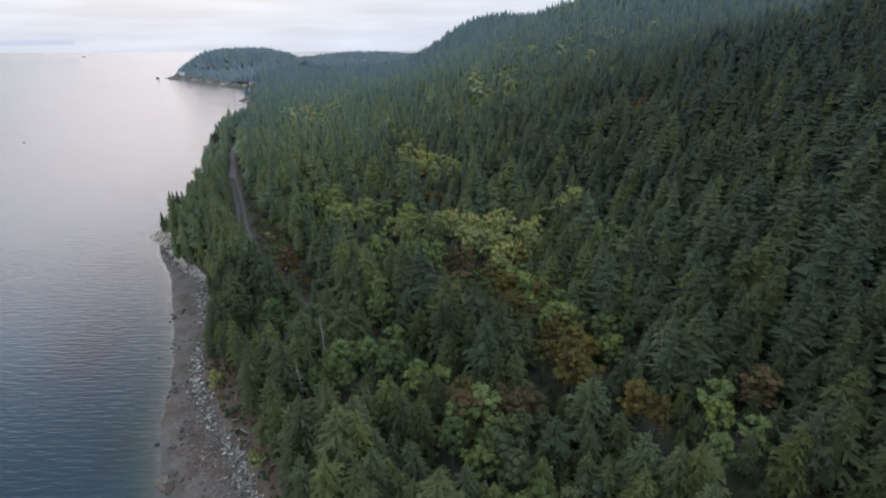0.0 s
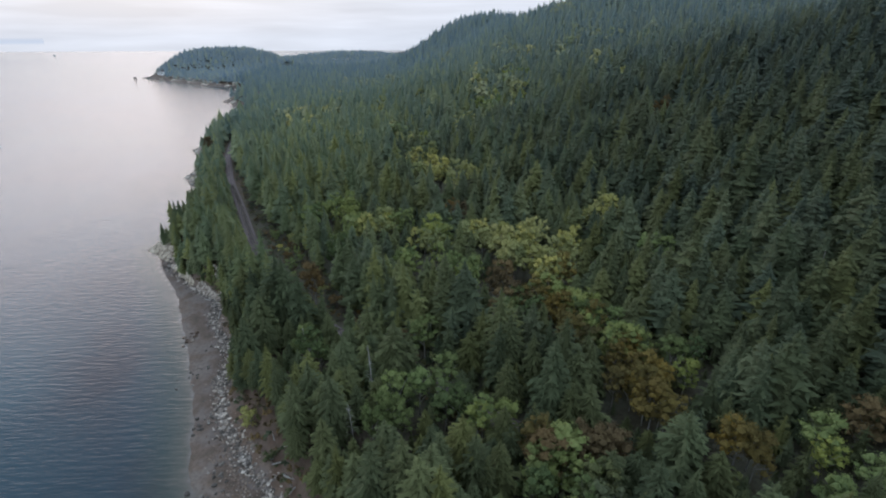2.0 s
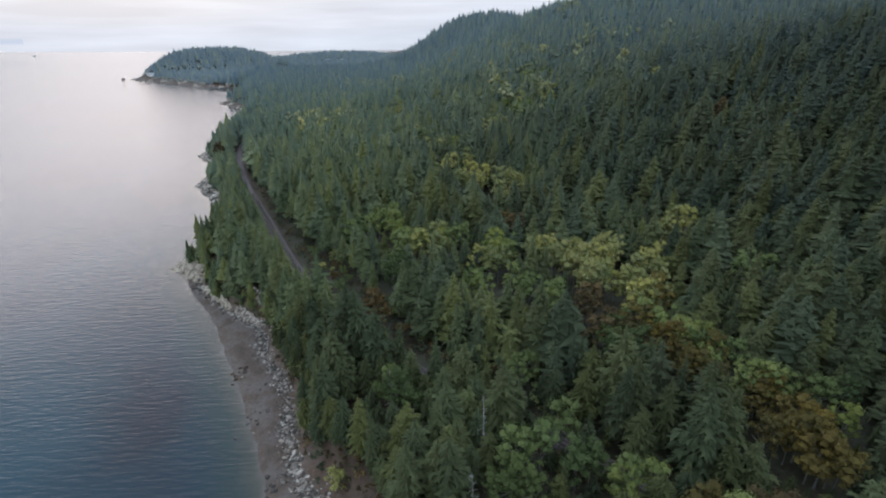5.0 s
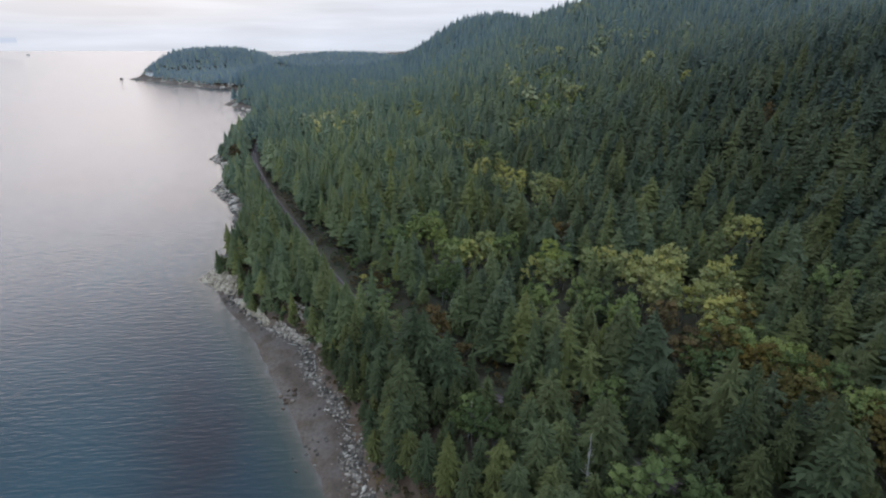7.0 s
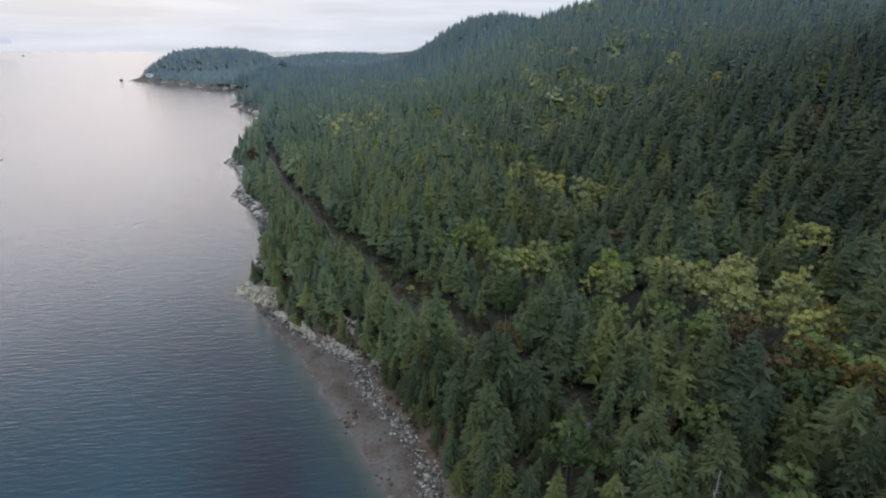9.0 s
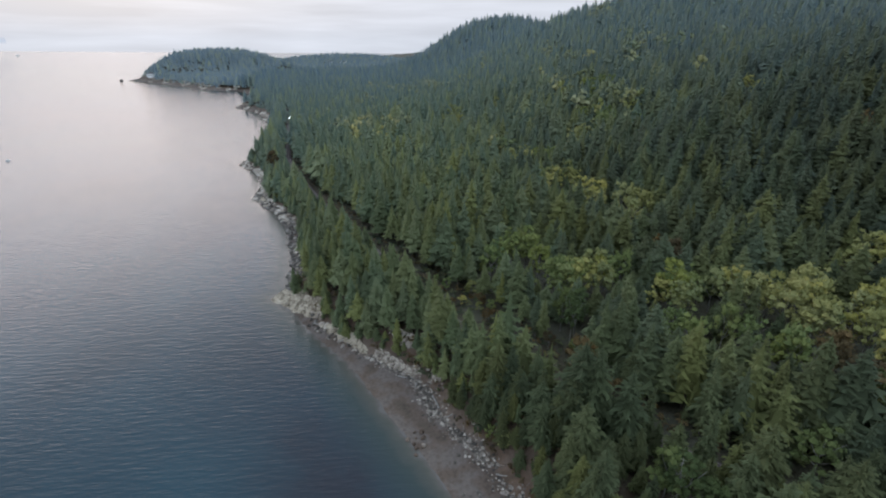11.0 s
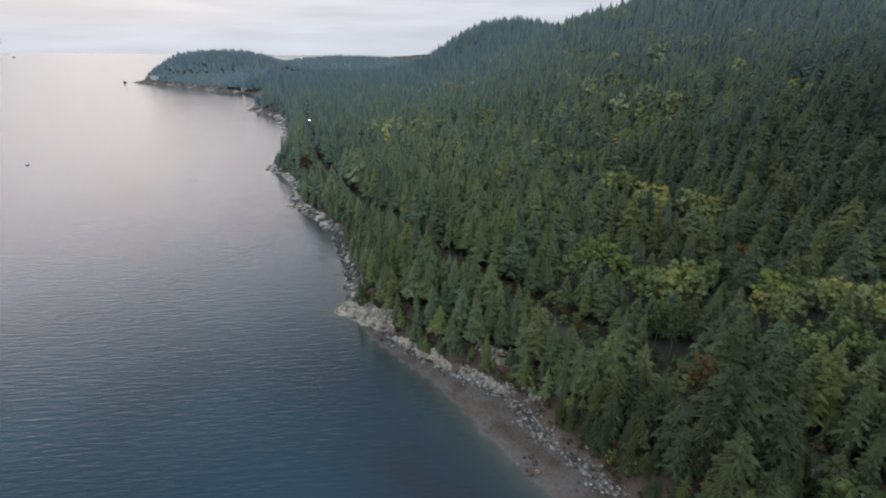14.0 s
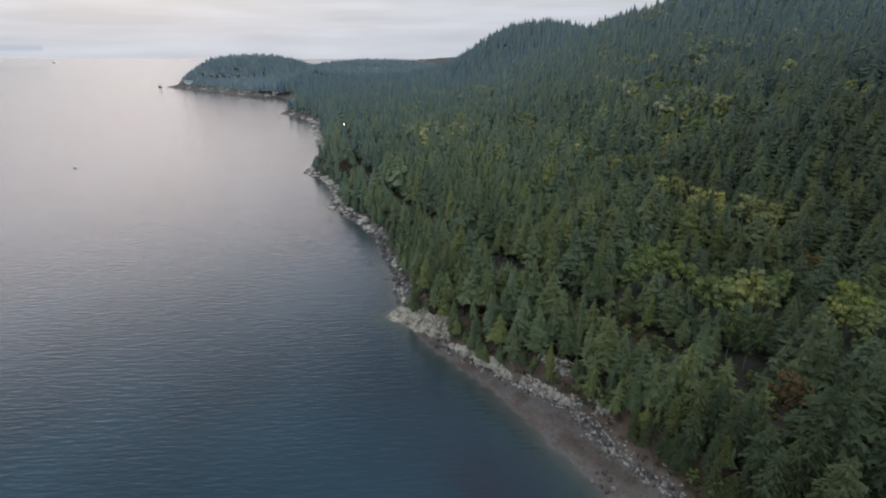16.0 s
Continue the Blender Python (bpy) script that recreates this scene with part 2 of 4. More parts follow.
sn = noise_tex(nodes, links, 0.16, 5)
links.new(math_node(nodes, links, "ADD", al.outputs[0], math_node(nodes, links, "MULTIPLY", math_node(nodes, links, "SUBTRACT", sn.outputs[0], 0.5), 0.35)), shoal.inputs[0])
deepen = nodes.new("ShaderNodeMixRGB")
links.new(al.outputs[0], deepen.inputs[0])
links.new(shoal.outputs[0], deepen.inputs[1])
links.new(body.outputs[0], deepen.inputs[2])
links.new(deepen.outputs[0], dif.inputs[0])
w1 = noise_tex(nodes, links, 0.3, 3, (0.45, 2.2, 1.0, -12))
w2 = noise_tex(nodes, links, 0.6, 4, (0.5, 1.9, 1.0, -12))
w3 = noise_tex(nodes, links, 1.5, 3, (0.6, 1.7, 1.0, -28))
hh = math_node(nodes, links, "ADD", math_node(nodes, links, "MULTIPLY", w1.outputs[0], 1.5), math_node(nodes, links, "MULTIPLY", w2.outputs[0], 0.62))
hh = math_node(nodes, links, "ADD", hh, math_node(nodes, links, "MULTIPLY", w3.outputs[0], 0.12))
bp = nodes.new("ShaderNodeBump")
bp.inputs["Strength"].default_value, bp.inputs["Distance"].default_value = 1.0, 0.145
links.new(hh, bp.inputs["Height"])
gl = nodes.new("ShaderNodeBsdfGlossy")
gl.inputs["Roughness"].default_value = 0.09
links.new(bp.outputs[0], gl.inputs["Normal"])
fr = nodes.new("ShaderNodeFresnel")
fr.inputs[0].default_value = 1.33
links.new(bp.outputs[0], fr.inputs["Normal"])
ms = nodes.new("ShaderNodeMixShader")
links.new(fr.outputs[0], ms.inputs[0])
links.new(dif.outputs[0], ms.inputs[1])
links.new(gl.outputs[0], ms.inputs[2])
links.new(ms.outputs[0], nodes["Material Output"].inputs[0])


# ---- the plan of the land ----
# Shoreline: x of the water's edge for each y, from behind the camera to past the headland.
SHORE = ((-5000, 400), (-400, 120), (0, -38), (60, -64), (95, -80), (119, -93), (151, -106), (170, -116), (195, -130), (230, -150), (250, -165),
         (270, -178), (282, -189), (290, -183), (312, -187), (341, -192), (375, -202), (402, -214), (420, -227), (443, -240), (480, -246), (523, -262),
         (549, -281), (567, -286), (592, -281), (640, -288), (722, -305), (839, -331), (910, -358), (946, -378), (985, -408), (1003, -425), (1030, -424), (1200, -449),
         (1290, -480), (1334, -591), (1463, -721), (1598, -869), (1632, -897), (1660, -900), (1720, -885), (1900, -860), (2250, -820), (2600, -700), (5000, 0))

# Foot and steepness of the hillside along y
FOOT_Y = (-400, 100, 170, 275, 350, 430, 600, 800, 1050, 1400)
FOOT_X = (95, 88, 72, 50, -5, -38, -170, -130, -60, 0)
FOOT_S = (0.45, 0.45, 0.45, 0.43, 0.33, 0.26, 0.14, 0.27, 0.56, 0.50)


def shore(y):
    a = np.array(SHORE, float)
    return np.interp(y, a[:, 0], a[:, 1])


def lerp(v, xs, ys):
    return np.interp(v, xs, ys)


def inland(x, y):
    """Metres from the water's edge, inland positive, square to the shore."""
    slope = (shore(y + 25) - shore(y - 25)) / 50
    return (x - shore(y)) / np.sqrt(1 + slope * slope)


def beach(y):
    """Width of the tidal beach."""
    return lerp(y, (-50, 80, 100, 112, 119, 124, 130, 138, 147, 154, 160, 171, 189, 198, 206, 214, 221, 231, 241, 260, 290, 330, 360, 400, 430, 460, 900, 2500),
                (26, 24, 22, 20, 17, 15, 12.5, 11, 9, 9.5, 11.5, 14, 14, 13, 15, 16, 13.5, 8, 5, 4, 5, 4, 4, 5, 6, 4, 5, 10))


def bare_bank(y):
    """Width of the bare bank between the beach and the wood's edge."""
    return lerp(y, (60, 118, 127, 136, 145, 155, 190, 222, 238, 254, 262, 284, 296, 320), (7, 9, 13, 12.5, 7.5, 4.5, 4.5, 3.8, 1.4, 1.0, 3.0, 3.6, 2.0, 1.0))


def hill(x, y, cx, cy, rx, ry, high, turn=0.0, power=1.25):
    c, s = math.cos(turn), math.sin(turn)
    u, v = ((x - cx) * c + (y - cy) * s) / rx, ((y - cy) * c - (x - cx) * s) / ry
    return high * np.exp(-(u * u + v * v) ** power)


# railway on its bench above the shore: plan points from the near end to the far end
RAIL = ((140, 20), (60, 78), (20, 108), (-13, 133), (-40, 155), (-62, 175), (-78, 193), (-98, 217), (-124, 267), (-150, 323), (-181, 387), (-217, 475), (-236, 535), (-259, 650), (-274, 720), (-309, 870), (-345, 960), (-385, 1080), (-402, 1200))


def rail_height(y):
    return lerp(y, (0, 450, 700, 1000), (12, 12, 13, 13))


def rail_near(x, y):
    """The y of the nearest place on the line, and the distance to it."""
    x, y = np.asarray(x, float), np.asarray(y, float)
    best, at = np.full(x.shape, 1e9), np.zeros(x.shape)
    for (ax, ay), (bx, by) in zip(RAIL, RAIL[1:]):
        u = np.clip(((x - ax) * (bx - ax) + (y - ay) * (by - ay)) / ((bx - ax) ** 2 + (by - ay) ** 2), 0, 1)
        r = np.hypot(x - ax - u * (bx - ax), y - ay - u * (by - ay))
        at = np.where(r < best, ay + u * (by - ay), at)
        best = np.minimum(r, best)
    return at, best


def height(x, y):
    """The ground's height over the sea."""
    d, w = inland(x, y), beach(y)
    z = np.where(d < 0, np.maximum(-14, 0.10 * d), 2.0 * np.clip(d / w, 0, 1))
    up = np.clip((d - w) / 11, 0, 1)
    z = z + 9.5 * up * up * (3 - 2 * up) + (0.05 + 0.04 * lerp(y, (290, 350, 600, 700), (0, 1, 1, 0))) * np.clip(d - 60, 0, 110) + 0.05 * np.clip(d - 170, 0, 300) * lerp(y, (1200, 1700), (1, 0.2))
    foot = lerp(y, FOOT_Y, FOOT_X)
    rise = lerp(y, FOOT_Y, FOOT_S)
    e = x - foot
    e = rise * 0.5 * (e + np.sqrt(e * e + 900)) * np.clip((d - 40) / 60, 0, 1)
    z = z + e / (1 + e / 700) * lerp(y, (900, 1050, 1400), (1, 1, 0))
    far = np.clip(d / 70, 0, 1)
    z = z + far * (hill(x, y, 130, 1450, 200, 230, 124) + hill(x, y, -722, 1745, 205, 115, 54, 0.25, 1.9) + hill(x, y, -360, 2100, 260, 130, 30))
    t, r = rail_near(x, y)
    k = np.clip((11 - r) / 6, 0, 1)
    k = k * k * (3 - 2 * k)
    return z * (1 - k) + (rail_height(t) - 0.5) * k


# ---- mesh helpers ----
def tri_mesh(name, verts, tris, mats=(), slot=None, attrs=None, smooth=False):
    me = bpy.data.meshes.new(name)
    v, t = np.asarray(verts, np.float32).reshape(-1, 3), np.asarray(tris, np.int32).reshape(-1, 3)
    me.vertices.add(len(v))
    me.vertices.foreach_set("co", v.ravel())
    me.loops.add(t.size)
    me.loops.foreach_set("vertex_index", t.ravel())
    me.polygons.add(len(t))
    me.polygons.foreach_set("loop_start", np.arange(0, t.size, 3, dtype=np.int32))
    for m in mats:
        me.materials.append(m)
    if slot is not None:
        me.polygons.foreach_set("material_index", np.asarray(slot, np.int32))
    for key, values in (attrs or {}).items():
        a = me.attributes.new(key, "FLOAT", "POINT")
        a.data.foreach_set("value", np.asarray(values, np.float32))
    me.update(calc_edges=True)
    me.polygons.foreach_set("use_smooth", np.full(len(t), smooth))
    return me


def child(name, me, parent, label=""):
    ob = new(name, me)
    ob.parent = parent
    return tagged(ob, label)


def part(name, bm, mat, parent, label=""):
    me = bpy.data.meshes.new(name)
    bm.to_mesh(me)
    bm.free()
    me.materials.append(mat)
    return child(name, me, parent, label)


def box(bm, sx, sy, sz, m=Matrix()):
    bmesh.ops.create_cube(bm, size=1.0, matrix=m @ Matrix.Diagonal((sx, sy, sz, 1)))
    return bm


def ground_z(x, y):
    return float(height(np.array([float(x)]), np.array([float(y)]))[0])


def lines(lo, hi, fine_lo, fine_hi, step, grow):
    a = list(np.arange(fine_lo, fine_hi + 0.01, step))
    s = step
    while a[-1] < hi:
        s *= grow
        a.append(min(hi, a[-1] + s))
    s = step
    while a[0] > lo:
        s *= grow
        a.insert(0, max(lo, a[0] - s))
    return np.array(a)


def sheet(xs, ys):
    gx, gy = np.meshgrid(xs, ys)
    nx, ny = len(xs), len(ys)
    i = (np.arange(ny - 1)[:, None] * nx + np.arange(nx - 1)[None]).ravel()
    t = np.concatenate([np.stack([i, i + 1, i + nx + 1], 1), np.stack([i, i + nx + 1, i + nx], 1)])
    return gx.ravel(), gy.ravel(), t


# ---- ground, sea, far shore ----
gx, gy, gt = sheet(lines(-4900, 4900, -300, 20, 2.5, 1.09), lines(-4900, 4900, 60, 480, 2.5, 1.07))
gz = height(gx, gy)
gd = inland(gx, gy)
rough = np.array([noise.noise((x * 0.11, y * 0.11, 0)) + 0.5 * noise.noise((x * 0.3, y * 0.3, 5)) for x, y in zip(gx, gy)])
gz = gz + np.clip((rail_near(gx, gy)[1] - 6) / 5, 0, 1) * rough * np.clip(0.15 + (gd - beach(gy)) * 0.1, 0.15, 0.9) * np.where(gd > -3, 1, 0.2)
tagged(new("ground", tri_mesh("ground", np.stack([gx, gy, gz], 1), gt, (m_ground,), attrs={"bank": np.clip(gd - beach(gy), -40, 40), "depth": -gz}, smooth=True)),
       "sandy tidal beach, brown bank and wooded hillside", "ground", kind="structure")
wx, wy, wt = sheet(lines(-4900, 4900, -330, -40, 4, 1.13), lines(-4900, 4900, 40, 620, 5, 1.13))
tagged(new("water", tri_mesh("water", np.stack([wx, wy, np.zeros_like(wx)], 1), wt, (m_sea,), attrs={"depth": -height(wx, wy), "weed": 0.8 * np.exp(-((wx + 101) / 5) ** 2 - ((wy - 111) / 14) ** 2) + 0.6 * np.exp(-((wx + 110) / 4) ** 2 - ((wy - 121) / 9) ** 2) + 0.9 * np.exp(-((0.87 * (wy - 176) - 0.5 * (wx + 152)) / 52) ** 2 - ((0.87 * (wx + 150) + 0.5 * (wy - 176)) / 20) ** 2)}, smooth=True)),
       "calm grey-blue sea with small ripples", "sea", kind="structure")

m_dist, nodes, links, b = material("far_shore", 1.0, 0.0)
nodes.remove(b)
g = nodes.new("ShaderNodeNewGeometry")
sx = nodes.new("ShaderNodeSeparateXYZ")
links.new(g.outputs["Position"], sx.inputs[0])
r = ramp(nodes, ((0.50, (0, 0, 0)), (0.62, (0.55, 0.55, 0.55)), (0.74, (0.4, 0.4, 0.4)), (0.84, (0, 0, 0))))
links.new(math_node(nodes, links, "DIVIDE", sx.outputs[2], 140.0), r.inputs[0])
# the shore's haze is put in as a faint blue glow fading up and down
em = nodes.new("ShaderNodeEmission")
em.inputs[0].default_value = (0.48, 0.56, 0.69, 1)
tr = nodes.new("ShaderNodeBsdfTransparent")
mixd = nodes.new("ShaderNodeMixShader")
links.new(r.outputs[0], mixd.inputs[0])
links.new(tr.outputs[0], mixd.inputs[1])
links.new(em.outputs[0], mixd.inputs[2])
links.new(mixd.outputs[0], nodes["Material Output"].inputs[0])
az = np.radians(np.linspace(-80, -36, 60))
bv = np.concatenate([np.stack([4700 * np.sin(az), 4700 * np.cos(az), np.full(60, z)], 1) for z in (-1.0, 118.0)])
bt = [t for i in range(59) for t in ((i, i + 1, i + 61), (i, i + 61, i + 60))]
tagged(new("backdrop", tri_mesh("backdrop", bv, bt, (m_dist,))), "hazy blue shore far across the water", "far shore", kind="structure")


# ---- trees ----
def fir_crown(rng, whorls, per, bare, wide):
    """A fir's crown of unit height: whorls of drooping, folded sprays round a thin core."""
    v, t = [], []

    def add(pts, tris):
        k = len(v)
        v.extend(pts)
        t.extend([(a + k, b + k, c + k) for a, b, c in tris])

    lean = rng.uniform(0, 6.28)
    for w in range(whorls):
        q = (w + rng.uniform(0.1, 0.9)) / whorls
        h = bare + (0.975 - bare) * q
        r = wide * (1 - q ** 1.7) ** 0.85 * rng.uniform(0.78, 1.18) * (0.72 + 0.28 * min(1, q * 5)) + 0.008
        for k in range(per):
            a = lean + 6.283 * (k + rng.uniform(0, 0.8)) / per + w * 1.3
            ln = r * rng.uniform(0.6, 1.15) * (1.25 if rng.uniform() < 0.12 else 1)
            drop = 0.55 * (1 - q) - 0.02 + rng.uniform(-0.14, 0.22)
            ca, sa = math.cos(a), math.sin(a)
            hh = h + rng.uniform(-0.5, 0.5) * (0.975 - bare) / whorls * 0.55
            wd = ln * rng.uniform(0.22, 0.34)

            def at(along, side, z):
                return (ca * along - sa * side, sa * along + ca * side, hh + z)
            p0, mid, tip = at(0, 0, 0.02 * ln), at(0.5 * ln, 0, -0.15 * drop * ln), at(ln, 0, -drop * ln)
            add([p0, at(0.45 * ln, wd * 0.5, -0.14 * ln), mid, at(0.45 * ln, -wd * 0.5, -0.14 * ln), tip], [(0, 2, 1), (0, 3, 2), (1, 2, 4), (2, 3, 4)])
            for s in (-1, 1):
                for u in (0.34, 0.68):
                    b0, b1 = u - 0.12, u + 0.14
                    out = wd * (1.25 - u * 0.75) * rng.uniform(0.8, 1.25)
                    add([at(b0 * ln, 0, -0.3 * b0 * drop * ln), at(b1 * ln, 0, -0.5 * b1 * drop * ln), at((u + 0.2) * ln, s * out, -(0.22 + 0.5 * drop * u) * ln)], [(0, 1, 2)])
    n = 7
    core = [(0, 0, 1.0)] + [(0.5 * wide * math.cos(6.283 * i / n), 0.5 * wide * math.sin(6.283 * i / n), bare + 0.02) for i in range(n)]
    add(core, [(0, 1 + i, 1 + (i + 1) % n) for i in range(n)])
    return np.array(v), np.array(t)


def bough_crown(rng, boughs, bare, wide, sprays=True, sag=0.3, ragged=0.26):
    """A fir's crown of single drooping boughs that turn up at their tips, unit height."""
    v, t = [], []
    lean, lop, dome = rng.uniform(0, 6.28), rng.uniform(0.05, 0.22), rng.uniform(0.72, 0.98)
    for k in range(boughs):
        q = ((k + rng.uniform(0, 1)) / boughs) ** 0.9
        h = bare + (0.965 - bare) * q
        a = 2.4 * k + rng.uniform(-0.5, 0.5)
        ln = (wide * (1 - q) ** dome * (0.8 + 0.2 * min(1, q * 4)) + 0.012) * (0.94 + ragged * rng.uniform(-1, 1)) * (1 + lop * math.cos(a - lean))
        drop = sag + 0.4 * (1 - q) + rng.uniform(-0.2, 0.25)
        wd = ln * rng.uniform(0.22, 0.34) + 0.006
        ca, sa = math.cos(a), math.sin(a)

        def at(along, side, z):
            return (ca * along - sa * side, sa * along + ca * side, h + z)
        j = len(v)
        v.extend([at(0.08 * ln, 0, 0.10 * ln + 0.012), at(0.6 * ln, wd, -(0.2 + 0.75 * drop) * ln), at(ln, 0, -drop * ln), at(0.6 * ln, -wd, -(0.2 + 0.75 * drop) * ln)])
        t.extend([(j, j + 2, j + 1), (j, j + 3, j + 2)])
        if sprays:
            for s in (-1, 1):
                u = rng.uniform(0.3, 0.55)
                v.extend([at(u * ln, 0, -0.6 * u * drop * ln), at((u + 0.26) * ln, 0, -(u + 0.2) * 0.8 * drop * ln), at((u + rng.uniform(0.22, 0.4)) * ln, s * wd * rng.uniform(1.7, 2.5), -(0.12 + drop * (u + 0.15)) * ln)])
                k2 = len(v) - 3
                t.append((k2, k2 + 1, k2 + 2))
    j, n = len(v), 5 if sprays else 4
    v.extend([(0, 0, 1.0)] + [(0.55 * wide * math.cos(6.283 * i / n), 0.55 * wide * math.sin(6.283 * i / n), bare) for i in range(n)])
    t.extend([(j, j + 1 + i, j + 1 + (i + 1) % n) for i in range(n)])
    return np.array(v), np.array(t)


def fir_trunk(sides=5, top=0.9, r=0.013):
    v = [(r * math.cos(6.283 * i / sides) * k, r * math.sin(6.283 * i / sides) * k, z) for z, k in ((-0.06, 1.25), (0.04, 1.0), (top, 0.25)) for i in range(sides)]
    t = [q for j in range(2) for i in range(sides) for q in ((j * sides + i, j * sides + (i + 1) % sides, (j + 1) * sides + (i + 1) % sides), (j * sides + i, (j + 1) * sides + (i + 1) % sides, (j + 1) * sides + i))]
    return np.array(v), np.array(t)


def leaf_crown(rng, clumps, leaves, size, filled=True):
    """A broadleaf crown of unit height: domed clumps of small leaf sprays, with gaps between."""
    v, t = [], []
    ball = [(0, 0, 1), (0.9, 0, 0.2), (0.28, 0.85, 0.2), (-0.73, 0.53, 0.2), (-0.73, -0.53, 0.2), (0.28, -0.85, 0.2), (0, 0, -0.5)]
    skin = [(0, 1 + i, 1 + (i + 1) % 5) for i in range(5)] + [(6, 1 + (i + 1) % 5, 1 + i) for i in range(5)]
    for c in range(clumps):
        a, u = rng.uniform(0, 6.283), rng.uniform(0, 1) ** 0.5
        h = 0.34 + 0.56 * rng.uniform(0, 1) ** 0.8
        spread = 0.31 * math.sqrt(max(0.06, 1 - ((h - 0.48) / 0.47) ** 2))
        cx, cy, cr = spread * u * math.cos(a), spread * u * math.sin(a), rng.uniform(0.06, 0.12)
        k = len(v)
        v.extend([np.array([cx, cy, h]) + 0.72 * cr * np.array(p) for p in ball])
        t.extend([(a + k, b + k, c + k) for a, b, c in skin] if filled else [])
        for i in range(leaves):
            d = rng.normal(size=3)
            d[2] = abs(d[2]) * 1.1 - 0.2
            d /= np.linalg.norm(d)
            p = np.array([cx, cy, h]) + d * cr * rng.uniform(0.7, 1.25) * np.array([1, 1, 0.9])
            x = np.cross(d, rng.normal(size=3))
            x /= np.linalg.norm(x) + 1e-6
            x += d * rng.uniform(-0.45, 0.45)
            y = np.cross(d, x) + d * rng.uniform(-0.6, 0.6)
            s = size * rng.uniform(0.6, 1.4)
            k = len(v)
            v.extend([p - x * s, p + y * s * 0.75, p + x * s, p - y * s * 0.75])
            t.extend([(k, k + 1, k + 2), (k, k + 2, k + 3)])
    return np.array(v), np.array(t)


def spread_trees(template, trees):
    """Copies of a template at rows (x, y, z, high, wide, turn, tone), as one set of arrays."""
    v, t = template
    x, y, z, high, wide, turn, tone = trees.T
    c, s = np.cos(turn), np.sin(turn)
    vx = (v[None, :, 0] * c[:, None] - v[None, :, 1] * s[:, None]) * (high * wide)[:, None] + x[:, None]
    vy = (v[None, :, 0] * s[:, None] + v[None, :, 1] * c[:, None]) * (high * wide)[:, None] + y[:, None]
    vz = v[None, :, 2] * high[:, None] + z[:, None]
    verts = np.stack([vx, vy, vz], 2).reshape(-1, 3)
    tris = (t[None] + (np.arange(len(trees)) * len(v))[:, None, None]).reshape(-1, 3)
    return verts, tris, np.repeat(tone, len(v))


def haze_share(trees):
    """Share of painted haze blue mixed into each tree's colour; the firs are bluer towards the far hills."""
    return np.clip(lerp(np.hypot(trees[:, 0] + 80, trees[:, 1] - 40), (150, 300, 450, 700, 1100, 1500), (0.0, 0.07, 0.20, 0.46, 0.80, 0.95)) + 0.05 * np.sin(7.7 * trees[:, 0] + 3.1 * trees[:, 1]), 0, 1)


def woods(name, sets, mats, label, category):
    """One joined stretch of woodland out of (template, trees, slot) sets."""
    vs, ts, tones, hazes, slots, k = [], [], [], [], [], 0
    for template, trees, slot in sets:
        if len(trees) == 0:
            continue
        v, t, tone = spread_trees(template, trees)
        vs.append(v), ts.append(t + k), tones.append(tone), hazes.append(np.repeat(haze_share(trees), len(template[0]))), slots.append(np.full(len(t), slot))
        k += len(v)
    me = tri_mesh(name, np.concatenate(vs), np.concatenate(ts), mats, np.concatenate(slots), {"tone": np.concatenate(tones), "haze": np.concatenate(hazes)})
    return tagged(new(name, me), label, category, kind="stuff")


def along(y, d):
    """The plan point d metres inland of the water's edge at y."""
    s = (float(shore(y + 25)) - float(shore(y - 25))) / 50
    return float(shore(y)) + d * math.sqrt(1 + s * s), y


rng = np.random.default_rng(7)
# broadleaf groves in the woods: centre, half width, how many
OLIVES = ((20, 176, 6, 3), (28, 168, 5, 2), (-87, 268, 6, 3), (-72, 280, 7, 4), (-67, 258, 6, 3), (-60, 243, 6, 3), (-42, 252, 6, 3), (-25, 236, 7, 4), (-41, 211, 7, 1), (-28, 200, 7, 1), (-12, 194, 7, 4), (68, 193, 5, 1), (31, 155, 6, 3),
          (32, 143, 5, 3), (-8, 114, 5, 2), (7, 101, 5, 2), (61, 101, 6, 1), (64, 91, 6, 2), (-33, 129, 5, 1), (-33, 410, 10, 2), (60, 540, 40, 6), (28, 451, 26, 4))
TANS = ((-44, 420, 9, 3), (-31, 364, 8, 4), (-26, 326, 8, 4), (-14, 305, 6, 2), (-5, 231, 6, 3), (3, 219, 7, 4), (18, 220, 7, 4), (12, 203, 7, 5), (23, 191, 6, 4), (32, 206, 6, 4),
        (56, 238, 6, 3), (-52, 246, 7, 4), (-27, 226, 6, 3), (-2, 228, 7, 3), (-5, 319, 6, 3), (-20, 334, 6, 2), (-2, 444, 10, 3), (110, 420, 30, 3), (-60, 560, 30, 4))
AMBERS = ((19, 164, 4, 2), (16, 174, 4, 2), (24, 152, 5, 4), (32, 138, 4, 3), (35, 128, 5, 4), (35, 115, 4, 3), (27, 125, 4, 1), (0, 110, 3, 1), (50, 100, 4, 3), (25, 189, 4, 1))
RUSSETS = ((-14, 268, 4, 1), (2, 106, 4, 2), (16, 104, 5, 4), (76, 105, 4, 1), (-74, 193, 3, 1), (-1, 188, 5, 2), (6, 175, 5, 2), (-236, 482, 2, 1), (120, 330, 12, 1))
